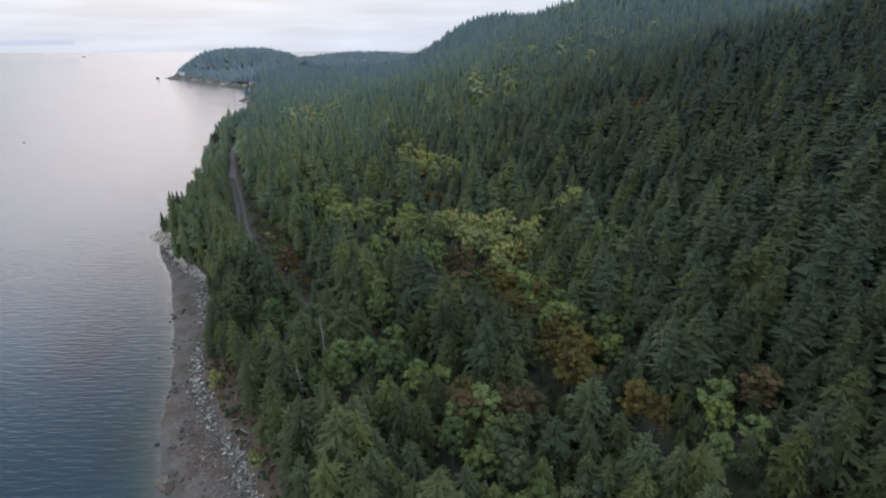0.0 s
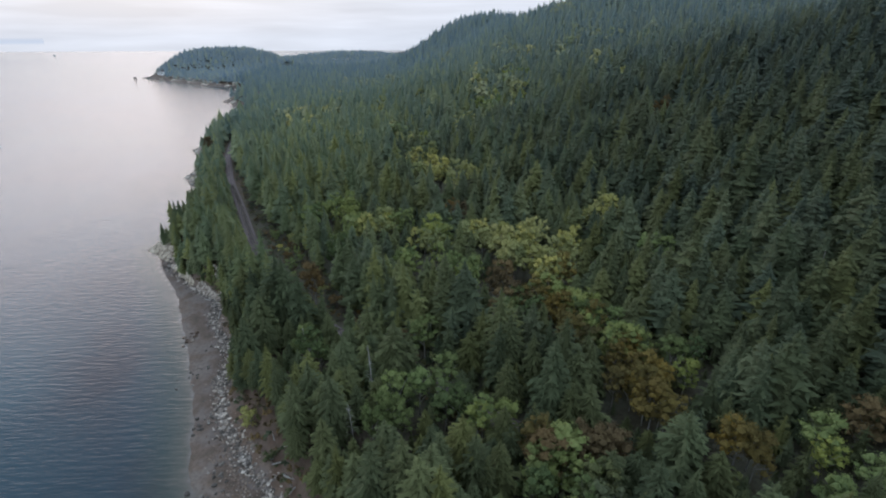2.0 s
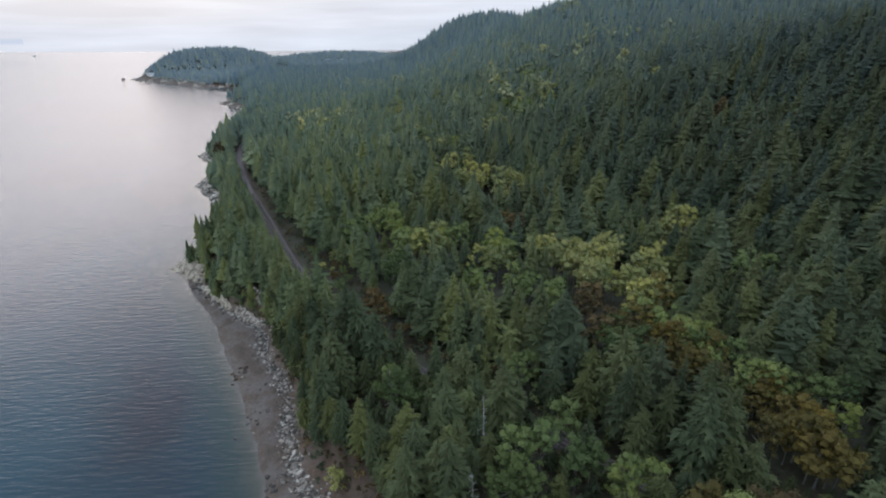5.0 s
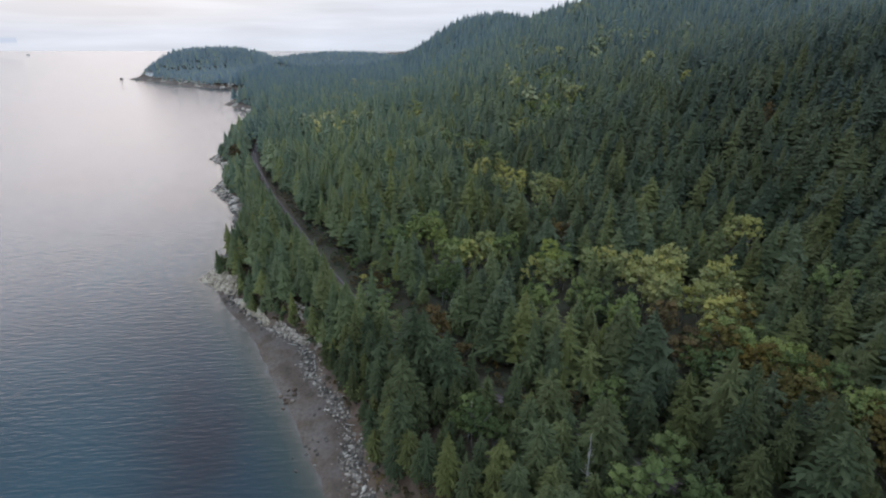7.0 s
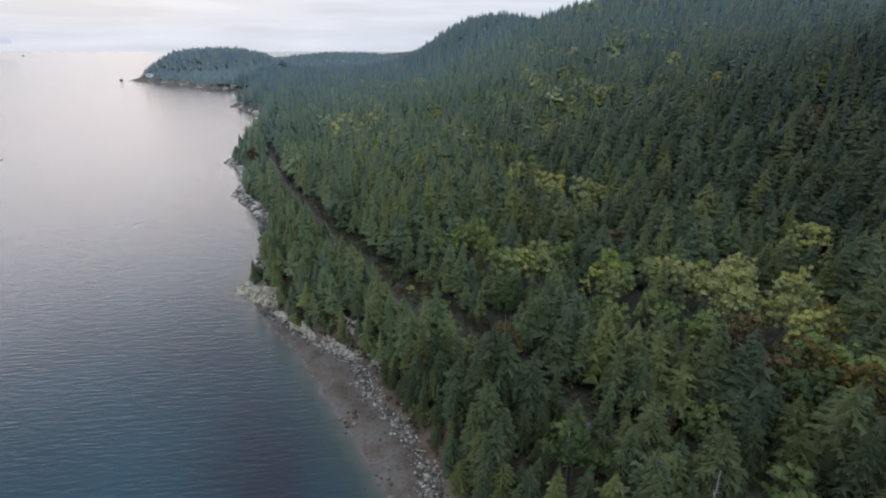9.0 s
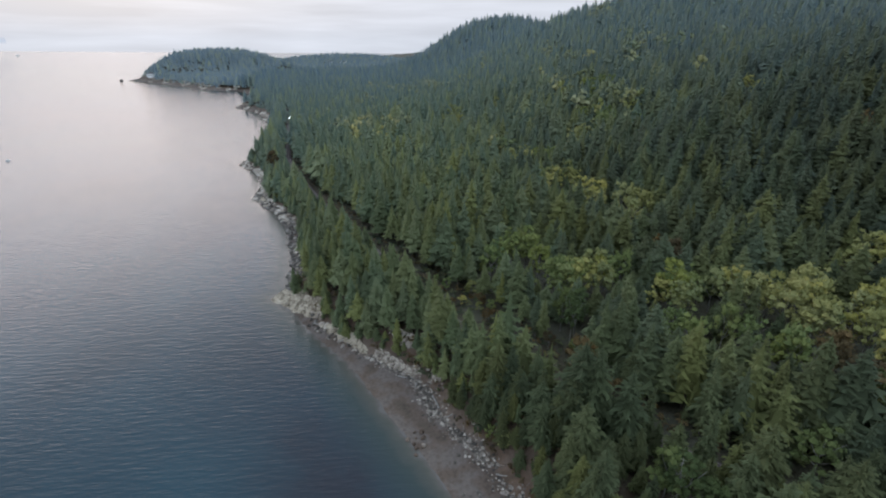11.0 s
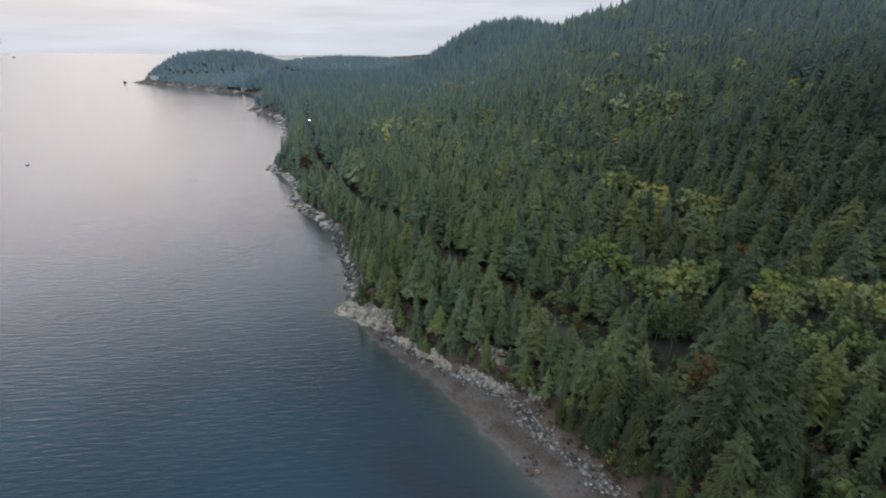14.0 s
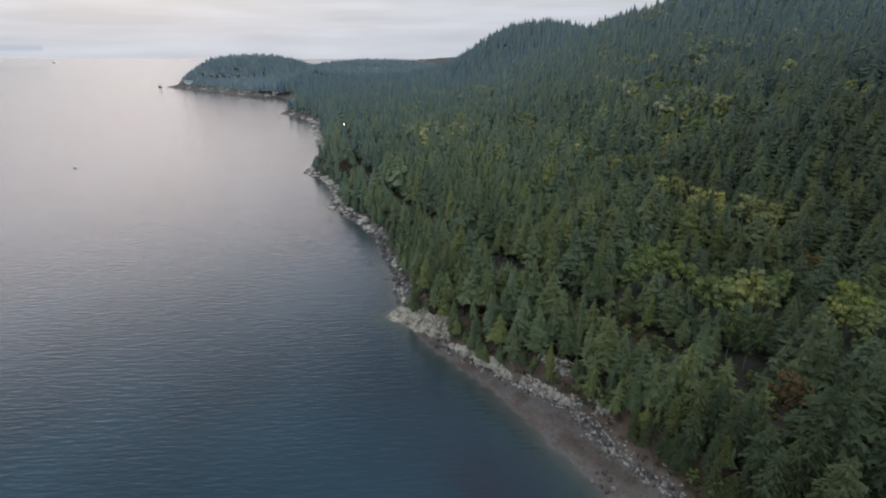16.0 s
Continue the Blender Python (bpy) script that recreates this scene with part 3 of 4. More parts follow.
MOSSES = ((0, 95, 5, 3), (5, 90, 4, 2), (-21, 126, 5, 1), (-64, 147, 5, 1), (-37, 119, 6, 2), (-40, 140, 30, 2), (60, 130, 26, 3), (-66, 222, 6, 2), (8, 171, 8, 3), (24, 156, 6, 2), (18, 74, 8, 3), (66, 74, 8, 3))
SAGES = ((13, 87, 5, 3), (9, 91, 4, 2), (20, 72, 8, 3), (95, 620, 50, 6))
leafy = []
for kind, groves in (("olive", OLIVES), ("tan", TANS), ("amber", AMBERS), ("russet", RUSSETS), ("moss", MOSSES), ("sage", SAGES)):
    for cx, cy, half, n in groves:
        leafy += [(cx + half * rng.uniform(-1, 1), cy + half * rng.uniform(-1, 1), kind) for i in range(round(1.5 * n))]


def scatter(x0, x1, y0, y1, step, keep):
    gx, gy = np.meshgrid(np.arange(x0, x1, step), np.arange(y0, y1, step * 0.9))
    gx = gx + (np.arange(gx.shape[0]) % 2)[:, None] * step * 0.5
    x = (gx + rng.uniform(-0.42, 0.42, gx.shape) * step).ravel()
    y = (gy + rng.uniform(-0.42, 0.42, gy.shape) * step).ravel()
    k = keep(x, y)
    return x[k], y[k]


LEAFY = np.array([(x, y) for x, y, k in leafy])


def hill_side(x, y):
    """Whether a place lies on the hill side of the railway."""
    return inland(x, y) > np.interp(y, [p[1] for p in RAIL], [float(inland(np.array(p[0]), np.array(p[1]))) for p in RAIL])


def leaf_near(x, y):
    """Metres to the nearest broadleaf tree."""
    return np.min(np.hypot(x[:, None] - LEAFY[None, :, 0], y[:, None] - LEAFY[None, :, 1]), 1)


def clearing(x, y):
    """Half width of the railway clearing: wider on the hill side, where scrub has grown up."""
    return np.where(hill_side(x, y), lerp(y, (130, 165, 195, 215, 240, 270, 320, 400, 620), (3.4, 7.0, 15.0, 20.0, 20.0, 16.0, 12.5, 9.0, 4.5)), lerp(y, (150, 205, 230, 260, 350, 620), (3.0, 5.5, 7.0, 6.0, 4.4, 4.2)))


def wooded(x, y):
    d = inland(x, y) - beach(y)
    _, r = rail_near(x, y)
    edge = bare_bank(y) + 1.3 * np.sin(x * 0.31 + y * 0.17)
    near = leaf_near(x, y)
    return (d > edge) & (r > clearing(x, y)) & (near > lerp(y, (175, 190), (4.6, 6.8))) & (np.hypot(x + 846, y - 1584) > 26) & (np.hypot(x + 392, y - 1975) > 22) & (np.hypot(x + 345, y - 1970) > 20) & (((x + 266 + 0.25 * (y - 690)) / 10) ** 2 + ((y - 676) / 48) ** 2 > 1)


def rows_of(x, y, high, spread, wide):
    n = len(x)
    d = inland(x, y) - beach(y)
    tall = high * (1 + spread * rng.normal(size=n).clip(-2, 2)) * lerp(d, (3, 20), (0.58, 1.0)) * lerp(leaf_near(x, y), (6, 18), (0.5, 1.0)) * np.where(hill_side(x, y), 1.0, lerp(rail_near(x, y)[1] + lerp(y, (170, 230, 480, 540), (30, 0, 0, 30)), (4, 14), (0.52, 1.0)))
    # haze lightening along y and a darker hillside along x are painted into tone
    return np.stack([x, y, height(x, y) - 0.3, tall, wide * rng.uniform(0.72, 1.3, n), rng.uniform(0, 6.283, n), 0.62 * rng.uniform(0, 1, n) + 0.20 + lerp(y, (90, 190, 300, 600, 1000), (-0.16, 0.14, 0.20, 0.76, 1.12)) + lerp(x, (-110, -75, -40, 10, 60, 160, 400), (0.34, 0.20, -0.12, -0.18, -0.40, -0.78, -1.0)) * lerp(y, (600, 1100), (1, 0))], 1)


def split(trees, templates, slot):
    pick = rng.integers(0, len(templates), len(trees))
    return [(tp, trees[pick == i], slot) for i, tp in enumerate(templates)]


fine = [fir_crown(rng, 24, 8, b, w) for b, w in ((0.10, 0.18), (0.16, 0.16), (0.08, 0.20), (0.22, 0.17), (0.12, 0.145))]
mid = [fir_crown(rng, 13, 6, b, w) for b, w in ((0.16, 0.18), (0.2, 0.16), (0.18, 0.20), (0.26, 0.18), (0.16, 0.15), (0.2, 0.17))]
coarse = [bough_crown(rng, 88, b, w, True, 0.18, 0.32) for b, w in ((0.24, 0.19), (0.3, 0.17), (0.26, 0.21), (0.22, 0.16), (0.2, 0.18), (0.3, 0.2), (0.26, 0.175))]
low = [bough_crown(rng, 46, b, w, False) for b, w in ((0.28, 0.19), (0.3, 0.17), (0.26, 0.21), (0.3, 0.16), (0.32, 0.22))]
faint = [bough_crown(rng, 20, b, w, False) for b, w in ((0.2, 0.19), (0.24, 0.16), (0.2, 0.22), (0.22, 0.18))]
tiny = [bough_crown(rng, 13, 0.0, w, False) for w in (0.2, 0.24, 0.17, 0.22)]
trunk = fir_trunk()

def side_of(x, y):
    """Square of woodland that belongs to the shore strip (True) or to the slope."""
    return inland(x, y) < 75 + 12 * np.sin(y * 0.05)


view = lambda x, y: (x < 0.92 * y + 25) & (y > 58 + 0.05 * np.abs(x))
x, y = scatter(-330, 330, 55, 420, 5.9, lambda x, y: wooded(x, y) & view(x, y) & side_of(x, y))
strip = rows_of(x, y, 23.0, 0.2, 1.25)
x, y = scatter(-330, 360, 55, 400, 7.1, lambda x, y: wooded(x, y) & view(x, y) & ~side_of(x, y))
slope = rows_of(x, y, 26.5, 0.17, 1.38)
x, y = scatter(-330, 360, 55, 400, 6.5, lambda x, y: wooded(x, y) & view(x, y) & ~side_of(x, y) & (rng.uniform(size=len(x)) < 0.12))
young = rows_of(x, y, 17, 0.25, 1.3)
ey = np.arange(62, 620, 2.4) + rng.uniform(-1, 1, len(np.arange(62, 620, 2.4)))
ex = np.array([along(q, float(beach(q)) + float(bare_bank(q)) + rng.uniform(-0.6, 4.5))[0] for q in ey])
k = rail_near(ex, ey)[1] > 4.5
fringe = rows_of(ex[k], ey[k], 12.5, 0.3, 1.5)
x, y = scatter(-290, 80, 62, 480, 5.2, lambda x, y: (inland(x, y) - beach(y) > bare_bank(y) + 2) & (rail_near(x, y)[1] > 0.92 * clearing(x, y)) & ((rail_near(x, y)[1] < lerp(y, (200, 240), (26, 12))) | ((y < 180) & (x > -30) & (x < 75))) & (leaf_near(x, y) > 3) & view(x, y))
filler = rows_of(x, y, 11.5, 0.25, 1.5)
near_trees = np.concatenate([strip, slope, young, fringe])
across = 0.458 * near_trees[:, 0] + 0.889 * near_trees[:, 1]
order = np.argsort(across + 0.25 * np.maximum(0, near_trees[:, 0]) + 60 * (across < 58))
single, rest = near_trees[order[:300]], near_trees[order[300:]]
close = across[order[300:]] + 0.2 * np.maximum(0, rest[:, 0]) < 140
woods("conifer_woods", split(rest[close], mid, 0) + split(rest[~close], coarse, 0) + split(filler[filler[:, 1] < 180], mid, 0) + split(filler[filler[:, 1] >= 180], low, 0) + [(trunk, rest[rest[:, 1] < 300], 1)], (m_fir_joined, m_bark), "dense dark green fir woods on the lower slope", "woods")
x, y = scatter(-60, 150, -60, 62, 8.5, lambda x, y: wooded(x, y) & ~view(x, y))
behind = rows_of(x, y, 23, 0.2, 1.5)
woods("conifer_stand", split(behind, low, 0) + [(trunk, behind, 1)], (m_fir_joined, m_bark), "dense dark green firs beside the shore", "woods")
x, y = scatter(-430, 700, 400, 1010, 7.8, lambda x, y: wooded(x, y) & (x < 0.92 * y + 25) & (x < 520))
upper = rows_of(x, y, 24.5, 0.18, 1.6)
# tall firs placed beside the line to hide the signal from early camera positions
upper = np.concatenate([upper, [(ax, ay, ground_z(ax, ay) - 0.3, tall, 1.7, turn, 0.9) for ax, ay, tall, turn in ((-257.6, 677.0, 25.0, 1.0), (-255.0, 674.0, 27.0, 2.2), (-258.0, 672.0, 23.0, 3.1))]])
nearer = upper[:, 1] < 700
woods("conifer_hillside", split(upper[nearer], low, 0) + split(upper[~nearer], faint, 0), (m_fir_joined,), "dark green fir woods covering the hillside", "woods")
far_leaf = [leaf_crown(rng, 11, 7, 0.06) for i in range(3)]
x, y = scatter(-190, 260, 430, 1000, 11.0, lambda x, y: wooded(x, y) & (np.array([noise.noise((a * 0.014, b * 0.008, 4.2)) for a, b in zip(x, y)]) > 0.2) & (rng.uniform(size=len(x)) < 0.55))
pale = rows_of(x, y, 25, 0.12, 0.85)
woods("distant_broadleaf_woods", split(pale[::2], far_leaf, 0) + split(pale[1::2], far_leaf, 1), (m_leaf_joined["tan"], m_leaf_joined["olive"]), "pale yellow-green broadleaf trees scattered among distant firs", "woods")
x, y = scatter(-520, 700, 1010, 1570, 9.0, lambda x, y: wooded(x, y) & (x < 0.2 * y))
far1 = rows_of(x, y, 22, 0.22, 1.6)
woods("distant_woods", split(far1, tiny, 0), (m_fir_joined,), "hazy blue-green fir woods on the distant hills", "woods")
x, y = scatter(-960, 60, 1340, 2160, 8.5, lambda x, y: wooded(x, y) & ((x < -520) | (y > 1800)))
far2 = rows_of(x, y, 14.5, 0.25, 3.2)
woods("headland_woods", split(far2, tiny, 0), (m_far,), "hazy blue-grey wooded headland across the bay", "woods")

crown_mesh = [tri_mesh("crown", v, t, (m_fir,)) for v, t in fine]
trunk_mesh = tri_mesh("trunk", *fir_trunk(7), (m_bark,))
for i, (x, y, z, high, wide, turn, tone) in enumerate(single):
    tree = tagged(new("conifer_tree"), "tall dark green fir in dense coastal woods", "tree", "firs near the shore")
    tree.matrix_world = Matrix.LocRotScale((x, y, z), Euler((0, 0, turn)), (high * wide, high * wide, high))
    child("trunk", trunk_mesh, tree)
    child("crown", crown_mesh[i % len(crown_mesh)], tree)

# broadleaf trees
leaf_fine = [leaf_crown(rng, 32, 20, 0.0155) for i in range(4)]
leaf_mid = [leaf_crown(rng, 27, 13, 0.0195) for i in range(4)]
leaf_meshes = {k: [tri_mesh("crown", v, t, (m,)) for v, t in leaf_fine + leaf_mid] for k, m in m_leaf.items()}


def limbs(rng):
    v, t = list(map(tuple, fir_trunk(6, 0.55, 0.016)[0])), list(map(tuple, fir_trunk(6, 0.55, 0.016)[1]))
    for i in range(6):
        a, h = 1.05 * i + rng.uniform(-0.3, 0.3), rng.uniform(0.28, 0.5)
        d = Vector((math.cos(a) * 0.22, math.sin(a) * 0.22, rng.uniform(0.18, 0.34)))
        s, e = Vector((0, 0, h)), Vector((0, 0, h)) + d
        k = len(v)
        for p, r in ((s, 0.008), (e, 0.003)):
            for j in range(4):
                v.append((p.x + r * math.cos(1.57 * j), p.y + r * math.sin(1.57 * j), p.z + r * math.sin(1.57 * j + 0.5)))
        t.extend([q for j in range(4) for q in ((k + j, k + (j + 1) % 4, k + 4 + (j + 1) % 4), (k + j, k + 4 + (j + 1) % 4, k + 4 + j))])
    return np.array(v), np.array(t)


limb_mesh = [tri_mesh("trunk", *limbs(rng), (m_pale_bark,)) for i in range(2)]
LOOK = {"olive": "yellow-green broadleaf tree turning in autumn", "amber": "orange and gold broadleaf tree in autumn",
        "russet": "russet brown broadleaf tree losing its leaves", "sage": "pale grey-green broadleaf tree among firs", "moss": "mossy green broadleaf tree among firs", "tan": "pale tan-green broadleaf tree thinning in autumn"}
for i, (x, y, kind) in enumerate(leafy):
    tree = tagged(new("broadleaf_tree"), LOOK[kind], "tree", "broadleaf trees in the woods")
    high = rng.uniform(14, 18.5) if y < 182 else rng.uniform(18, 23.5)
    wide = rng.uniform(0.78, 1.08) if y < 182 else rng.uniform(0.62, 0.86)
    tree.matrix_world = Matrix.LocRotScale((x, y, ground_z(x, y) - 0.3), Euler((0, 0, rng.uniform(0, 6.28))), (high * wide, high * wide, high))
    child("trunk", limb_mesh[i % 2], tree)
    child("crown", leaf_meshes[kind][i % 4 + (4 if y > 155 else 0)], tree)

leaf_small = {k: [tri_mesh("crown", *leaf_crown(rng, 20, 17, 0.03), (m_leaf[k],)) for i in range(3)] for k in ("sage", "russet", "tan", "olive")}
x, y = scatter(-300, 60, 70, 560, 7.4, lambda x, y: (lambda d, r: (rng.uniform(size=len(x)) < 0.7) & (((r > 7.0) & (r < np.maximum(9.5, clearing(x, y) + 1.5)) & (d > 3) & (y < 275)) | ((d > 2.2) & (d < 6) & (r > 5))))(inland(x, y) - beach(y), rail_near(x, y)[1]))
for i, (a, b) in enumerate(zip(x, y)):
    tree = tagged(new("broadleaf_tree"), "young bushy broadleaf tree beside the railway clearing" if rail_near(np.array([a]), np.array([b]))[1][0] < 22 else "young bushy broadleaf tree on the bank above the shore", "tree", "young trees at the wood's edge")
    high, wide = rng.uniform(4.5, 9), rng.uniform(0.85, 1.25)
    tree.matrix_world = Matrix.LocRotScale((a, b, ground_z(a, b) - 0.3 - 0.1 * high), Euler((0, 0, rng.uniform(0, 6.28))), (high * wide, high * wide, high))
    child("trunk", limb_mesh[i % 2], tree)
    child("crown", leaf_small[("sage", "tan", "olive", "tan", "russet", "olive")[i * 7 % 6]][i % 3], tree)


def dead_tree(x, y, high, lean):
    tree = tagged(new("dead_tree"), "bare grey dead tree standing among firs", "dead tree", "dead trees")
    tree.matrix_world = pose(x, y, ground_z(x, y) - 0.3, lean, 0, rng.uniform(0, 360))
    v, t = fir_trunk(7, 1.0, 0.011)
    child("trunk", tri_mesh("trunk", v * high, t, (m_dead,)), tree)
    for i in range(36):
        q = rng.uniform(0.3, 0.97)
        h, a, ln = high * q, 2.4 * i + rng.uniform(-0.4, 0.4), (3.4 - 2.9 * q) * rng.uniform(0.6, 1.2)
        bm = bmesh.new()
        m = Matrix.Translation((0, 0, h)) @ Euler((0, radians(rng.uniform(60, 100)), a)).to_matrix().to_4x4() @ Matrix.Translation((0, 0, ln / 2))
        bmesh.ops.create_cone(bm, cap_ends=True, segments=4, radius1=0.06, radius2=0.015, depth=ln, matrix=m)
        part("branch", bm, m_dead, tree)


# the first stands in for a pale-topped live fir; only its top shows
for x, y, h, a in ((-42, 131, 23.5, 2), (-46, 118, 15, -3), (96, 150, 24, 3), (-66, 150, 17, -4)):
    dead_tree(x, y, h, a)

# undergrowth along the line and the bank
shrub = [leaf_crown(rng, 6, 7, 0.085, False) for i in range(3)]
x, y = scatter(-320, 120, 60, 640, 2.6, lambda x, y: (lambda d, r: ((d > 2.0) & (d < 12) & (rng.uniform(size=len(x)) < 0.9)) | ((r > 4.4) & (r < np.maximum(8.5, clearing(x, y) + 2)) & (d > 3) & (rng.uniform(size=len(x)) < 0.6)))(inland(x, y) - beach(y), rail_near(x, y)[1]))
bush = np.stack([x, y, height(x, y) - 0.9, rng.uniform(2.0, 4.2, len(x)), rng.uniform(0.9, 1.5, len(x)), rng.uniform(0, 6.28, len(x)), rng.uniform(0, 1, len(x))], 1)
pick = rng.uniform(size=len(bush))
for name, lo, hi, kind, label in (("green_brush", 0, 0.5, "sage", "low green brush along the bank and railway"), ("brown_brush", 0.5, 1, "russet", "low brown brush along the bank and railway")):
    woods(name, split(bush[(pick >= lo) & (pick < hi)], shrub, 0), (m_leaf_joined[kind],), label, "brush")


# ---- rocks ----
def rock(seed, flat, cuts=2):
    bm = bmesh.new()
    bmesh.ops.create_icosphere(bm, subdivisions=cuts, radius=1.0)
    r = random.Random(seed)
    planes = [(Vector((r.gauss(0, 1), r.gauss(0, 1), r.gauss(0, 1))).normalized(), r.uniform(0.55, 0.85)) for i in range(9)]
    for v in bm.verts:
        for n, d in planes:
            k = v.co.dot(n) - d
            if k > 0:
                v.co -= n * k
        v.co += v.co.normalized() * 0.14 * noise.noise(v.co * 2.3 + Vector((seed, 0, 0)))
        v.co.z *= flat
    me = bpy.data.meshes.new("rock")
    bm.to_mesh(me)
    bm.free()
    v = np.array([p.co for p in me.vertices])
    me.calc_loop_triangles()
    t = np.array([q.vertices for q in me.loop_triangles])
    bpy.data.meshes.remove(me)
    return v, t


stones = [rock(i, f) for i, f in enumerate((0.75, 0.6, 0.8, 0.5, 0.7, 0.65))]
pebbles = [rock(40 + i, f, 1) for i, f in enumerate((0.75, 0.6, 0.8, 0.5, 0.7, 0.65))]
slabs = [rock(20 + i, f, 3) for i, f in enumerate((0.28, 0.35, 0.22, 0.4))]


def stone(name, stops, scale=0.5, own_share=0.55):
    """Shore stone: a tone of its own for each, stained and grained."""
    m, nodes, links, b = material(name, 0.9, 0.25)
    o, g = nodes.new("ShaderNodeObjectInfo"), nodes.new("ShaderNodeNewGeometry")
    own = math_node(nodes, links, "FRACT", math_node(nodes, links, "ADD", o.outputs["Random"], g.outputs["Random Per Island"]), 0)
    n, n2 = noise_tex(nodes, links, scale, 6), noise_tex(nodes, links, scale * 7, 6)
    f = math_node(nodes, links, "ADD", math_node(nodes, links, "MULTIPLY", own, own_share), math_node(nodes, links, "MULTIPLY", math_node(nodes, links, "ADD", n.outputs[0], n2.outputs[0]), 0.69 - 0.5 * own_share))
    r = ramp(nodes, stops)
    links.new(f, r.inputs[0])
    links.new(r.outputs[0], b.inputs["Base Color"])
    bp = nodes.new("ShaderNodeBump")
    bp.inputs["Strength"].default_value, bp.inputs["Distance"].default_value = 0.9, 0.12
    links.new(n2.outputs[0], bp.inputs["Height"])
    links.new(bp.outputs[0], b.inputs["Normal"])
    return m


m_mixed = stone("bank_stone", ((0.3, (0.030, 0.027, 0.024)), (0.54, (0.070, 0.060, 0.051)), (0.74, (0.15, 0.127, 0.107)), (0.94, (0.34, 0.30, 0.255)), (1.0, (0.48, 0.43, 0.37))))
m_weedy = stone("weedy_stone", ((0.3, (0.055, 0.038, 0.028)), (0.6, (0.115, 0.082, 0.062)), (0.85, (0.17, 0.13, 0.10)), (1.0, (0.28, 0.24, 0.20))))
m_rock = stone("pale_shore_stone", ((0.2, (0.075, 0.060, 0.048)), (0.5, (0.215, 0.178, 0.145)), (0.75, (0.37, 0.32, 0.265)), (1.0, (0.53, 0.475, 0.405))))
m_ledge = stone("pale_layered_stone", ((0.52, (0.050, 0.040, 0.032)), (0.60, (0.125, 0.100, 0.080)), (0.69, (0.260, 0.218, 0.175)), (0.80, (0.43, 0.378, 0.315))), 0.8, 0.05)
m_slab = stone("smooth_pale_ledge_stone", ((0.50, (0.050, 0.038, 0.028)), (0.59, (0.140, 0.110, 0.078)), (0.67, (0.28, 0.235, 0.175)), (0.80, (0.46, 0.395, 0.305))), 0.33, 0.05)
m_rock_dark = stone("dark_wet_stone", ((0.2, (0.03, 0.027, 0.024)), (0.5, (0.065, 0.057, 0.05)), (0.8, (0.13, 0.115, 0.10)), (1.0, (0.27, 0.245, 0.215))))


def boulder(tp, mat, x, y, size, label, group, name="boulder", sink=0.3, tilt=18, stretch=1.0):
    ob = tagged(new(name, tp if isinstance(tp, bpy.types.Mesh) else tri_mesh(name, *tp, (mat,))), label, "rock", group)
    ob.matrix_world = pose(x, y, max(-0.2, ground_z(x, y)) + size * sink * 0.5, rng.uniform(-tilt, tilt), rng.uniform(-tilt, tilt), rng.uniform(0, 360)) @ Matrix.Diagonal((size * stretch, size, size, 1))
    return ob


stone_mesh = {m: [tri_mesh("boulder", *tp, (m,)) for tp in stones] for m in (m_mixed, m_rock, m_rock_dark, m_weedy)}
slab_mesh = [tri_mesh("rock_ledge", *tp, (m_rock,)) for tp in slabs]
heap = []
for i in range(8500):
    y = rng.uniform(62, 226)
    w = float(beach(y))
    if rng.uniform() > 0.8 + 1.0 * noise.noise(Vector((y * 0.13, 0, 7.7))):
        continue
    x, y = along(y, w + rng.normal(-0.8, 1.65) + 2.0 * noise.noise(Vector((y * 0.16, 0, 3.1))))
    size = 0.16 + 0.44 * rng.uniform() ** 2.0 + (0.45 * rng.uniform() if rng.uniform() < 0.06 else 0)
    heap.append((x, y, size))
heap.sort(key=lambda p: math.hypot(p[0] + 75, p[1] - 125))
for i, (x, y, size) in enumerate(heap[:280]):
    boulder(stone_mesh[m_mixed if rng.uniform() < 0.65 else m_rock_dark][i % 6], None, x, y, size, "pale grey boulder in the bank of rocks above the beach", "boulders along the bank")


def loose(name, rows, mat, label, kinds=stones):
    rows = np.array([(x, y, max(-0.3, ground_z(x, y)) + 0.1 * s, s, rng.uniform(0.8, 1.6), rng.uniform(0, 6.28), 0.5) for x, y, s in rows])
    woods(name, split(rows, kinds, 0), (mat,), label, "rocks")


for i in range(90):
    q = 104 + 50 * rng.uniform() ** 1.2
    x, y = along(q, float(beach(q)) + rng.normal(-0.8, 1.4))
    boulder(stone_mesh[m_rock if rng.uniform() < 0.6 else m_rock_dark][i % 6], None, x, y, 0.3 + 0.5 * rng.uniform() ** 2, "large pale boulder lying on the heap of rocks", "boulders along the bank", "boulder", 0.9, 30, rng.uniform(1.0, 1.6))
cobbles = []
for cy, ry, d, rd, n in ((128, 12, 10.5, 4.0, 620), (108, 9, 12.5, 4.5, 480), (150, 7, 7.5, 2.5, 200), (90, 10, 14, 5, 300)):
    for i in range(n):
        q = cy + ry * rng.normal() * 0.6
        cobbles.append((*along(q, d + rd * rng.normal() * 0.6 + 0.8 * math.sin(q * 0.5)), rng.uniform(0.12, 0.42)))
loose("weedy_cobbles", cobbles, m_weedy, "brown weed-covered cobbles on the tidal sand", pebbles)
loose("boulder_bank", heap[280:], m_mixed, "bank of grey and white boulders above the beach", pebbles)
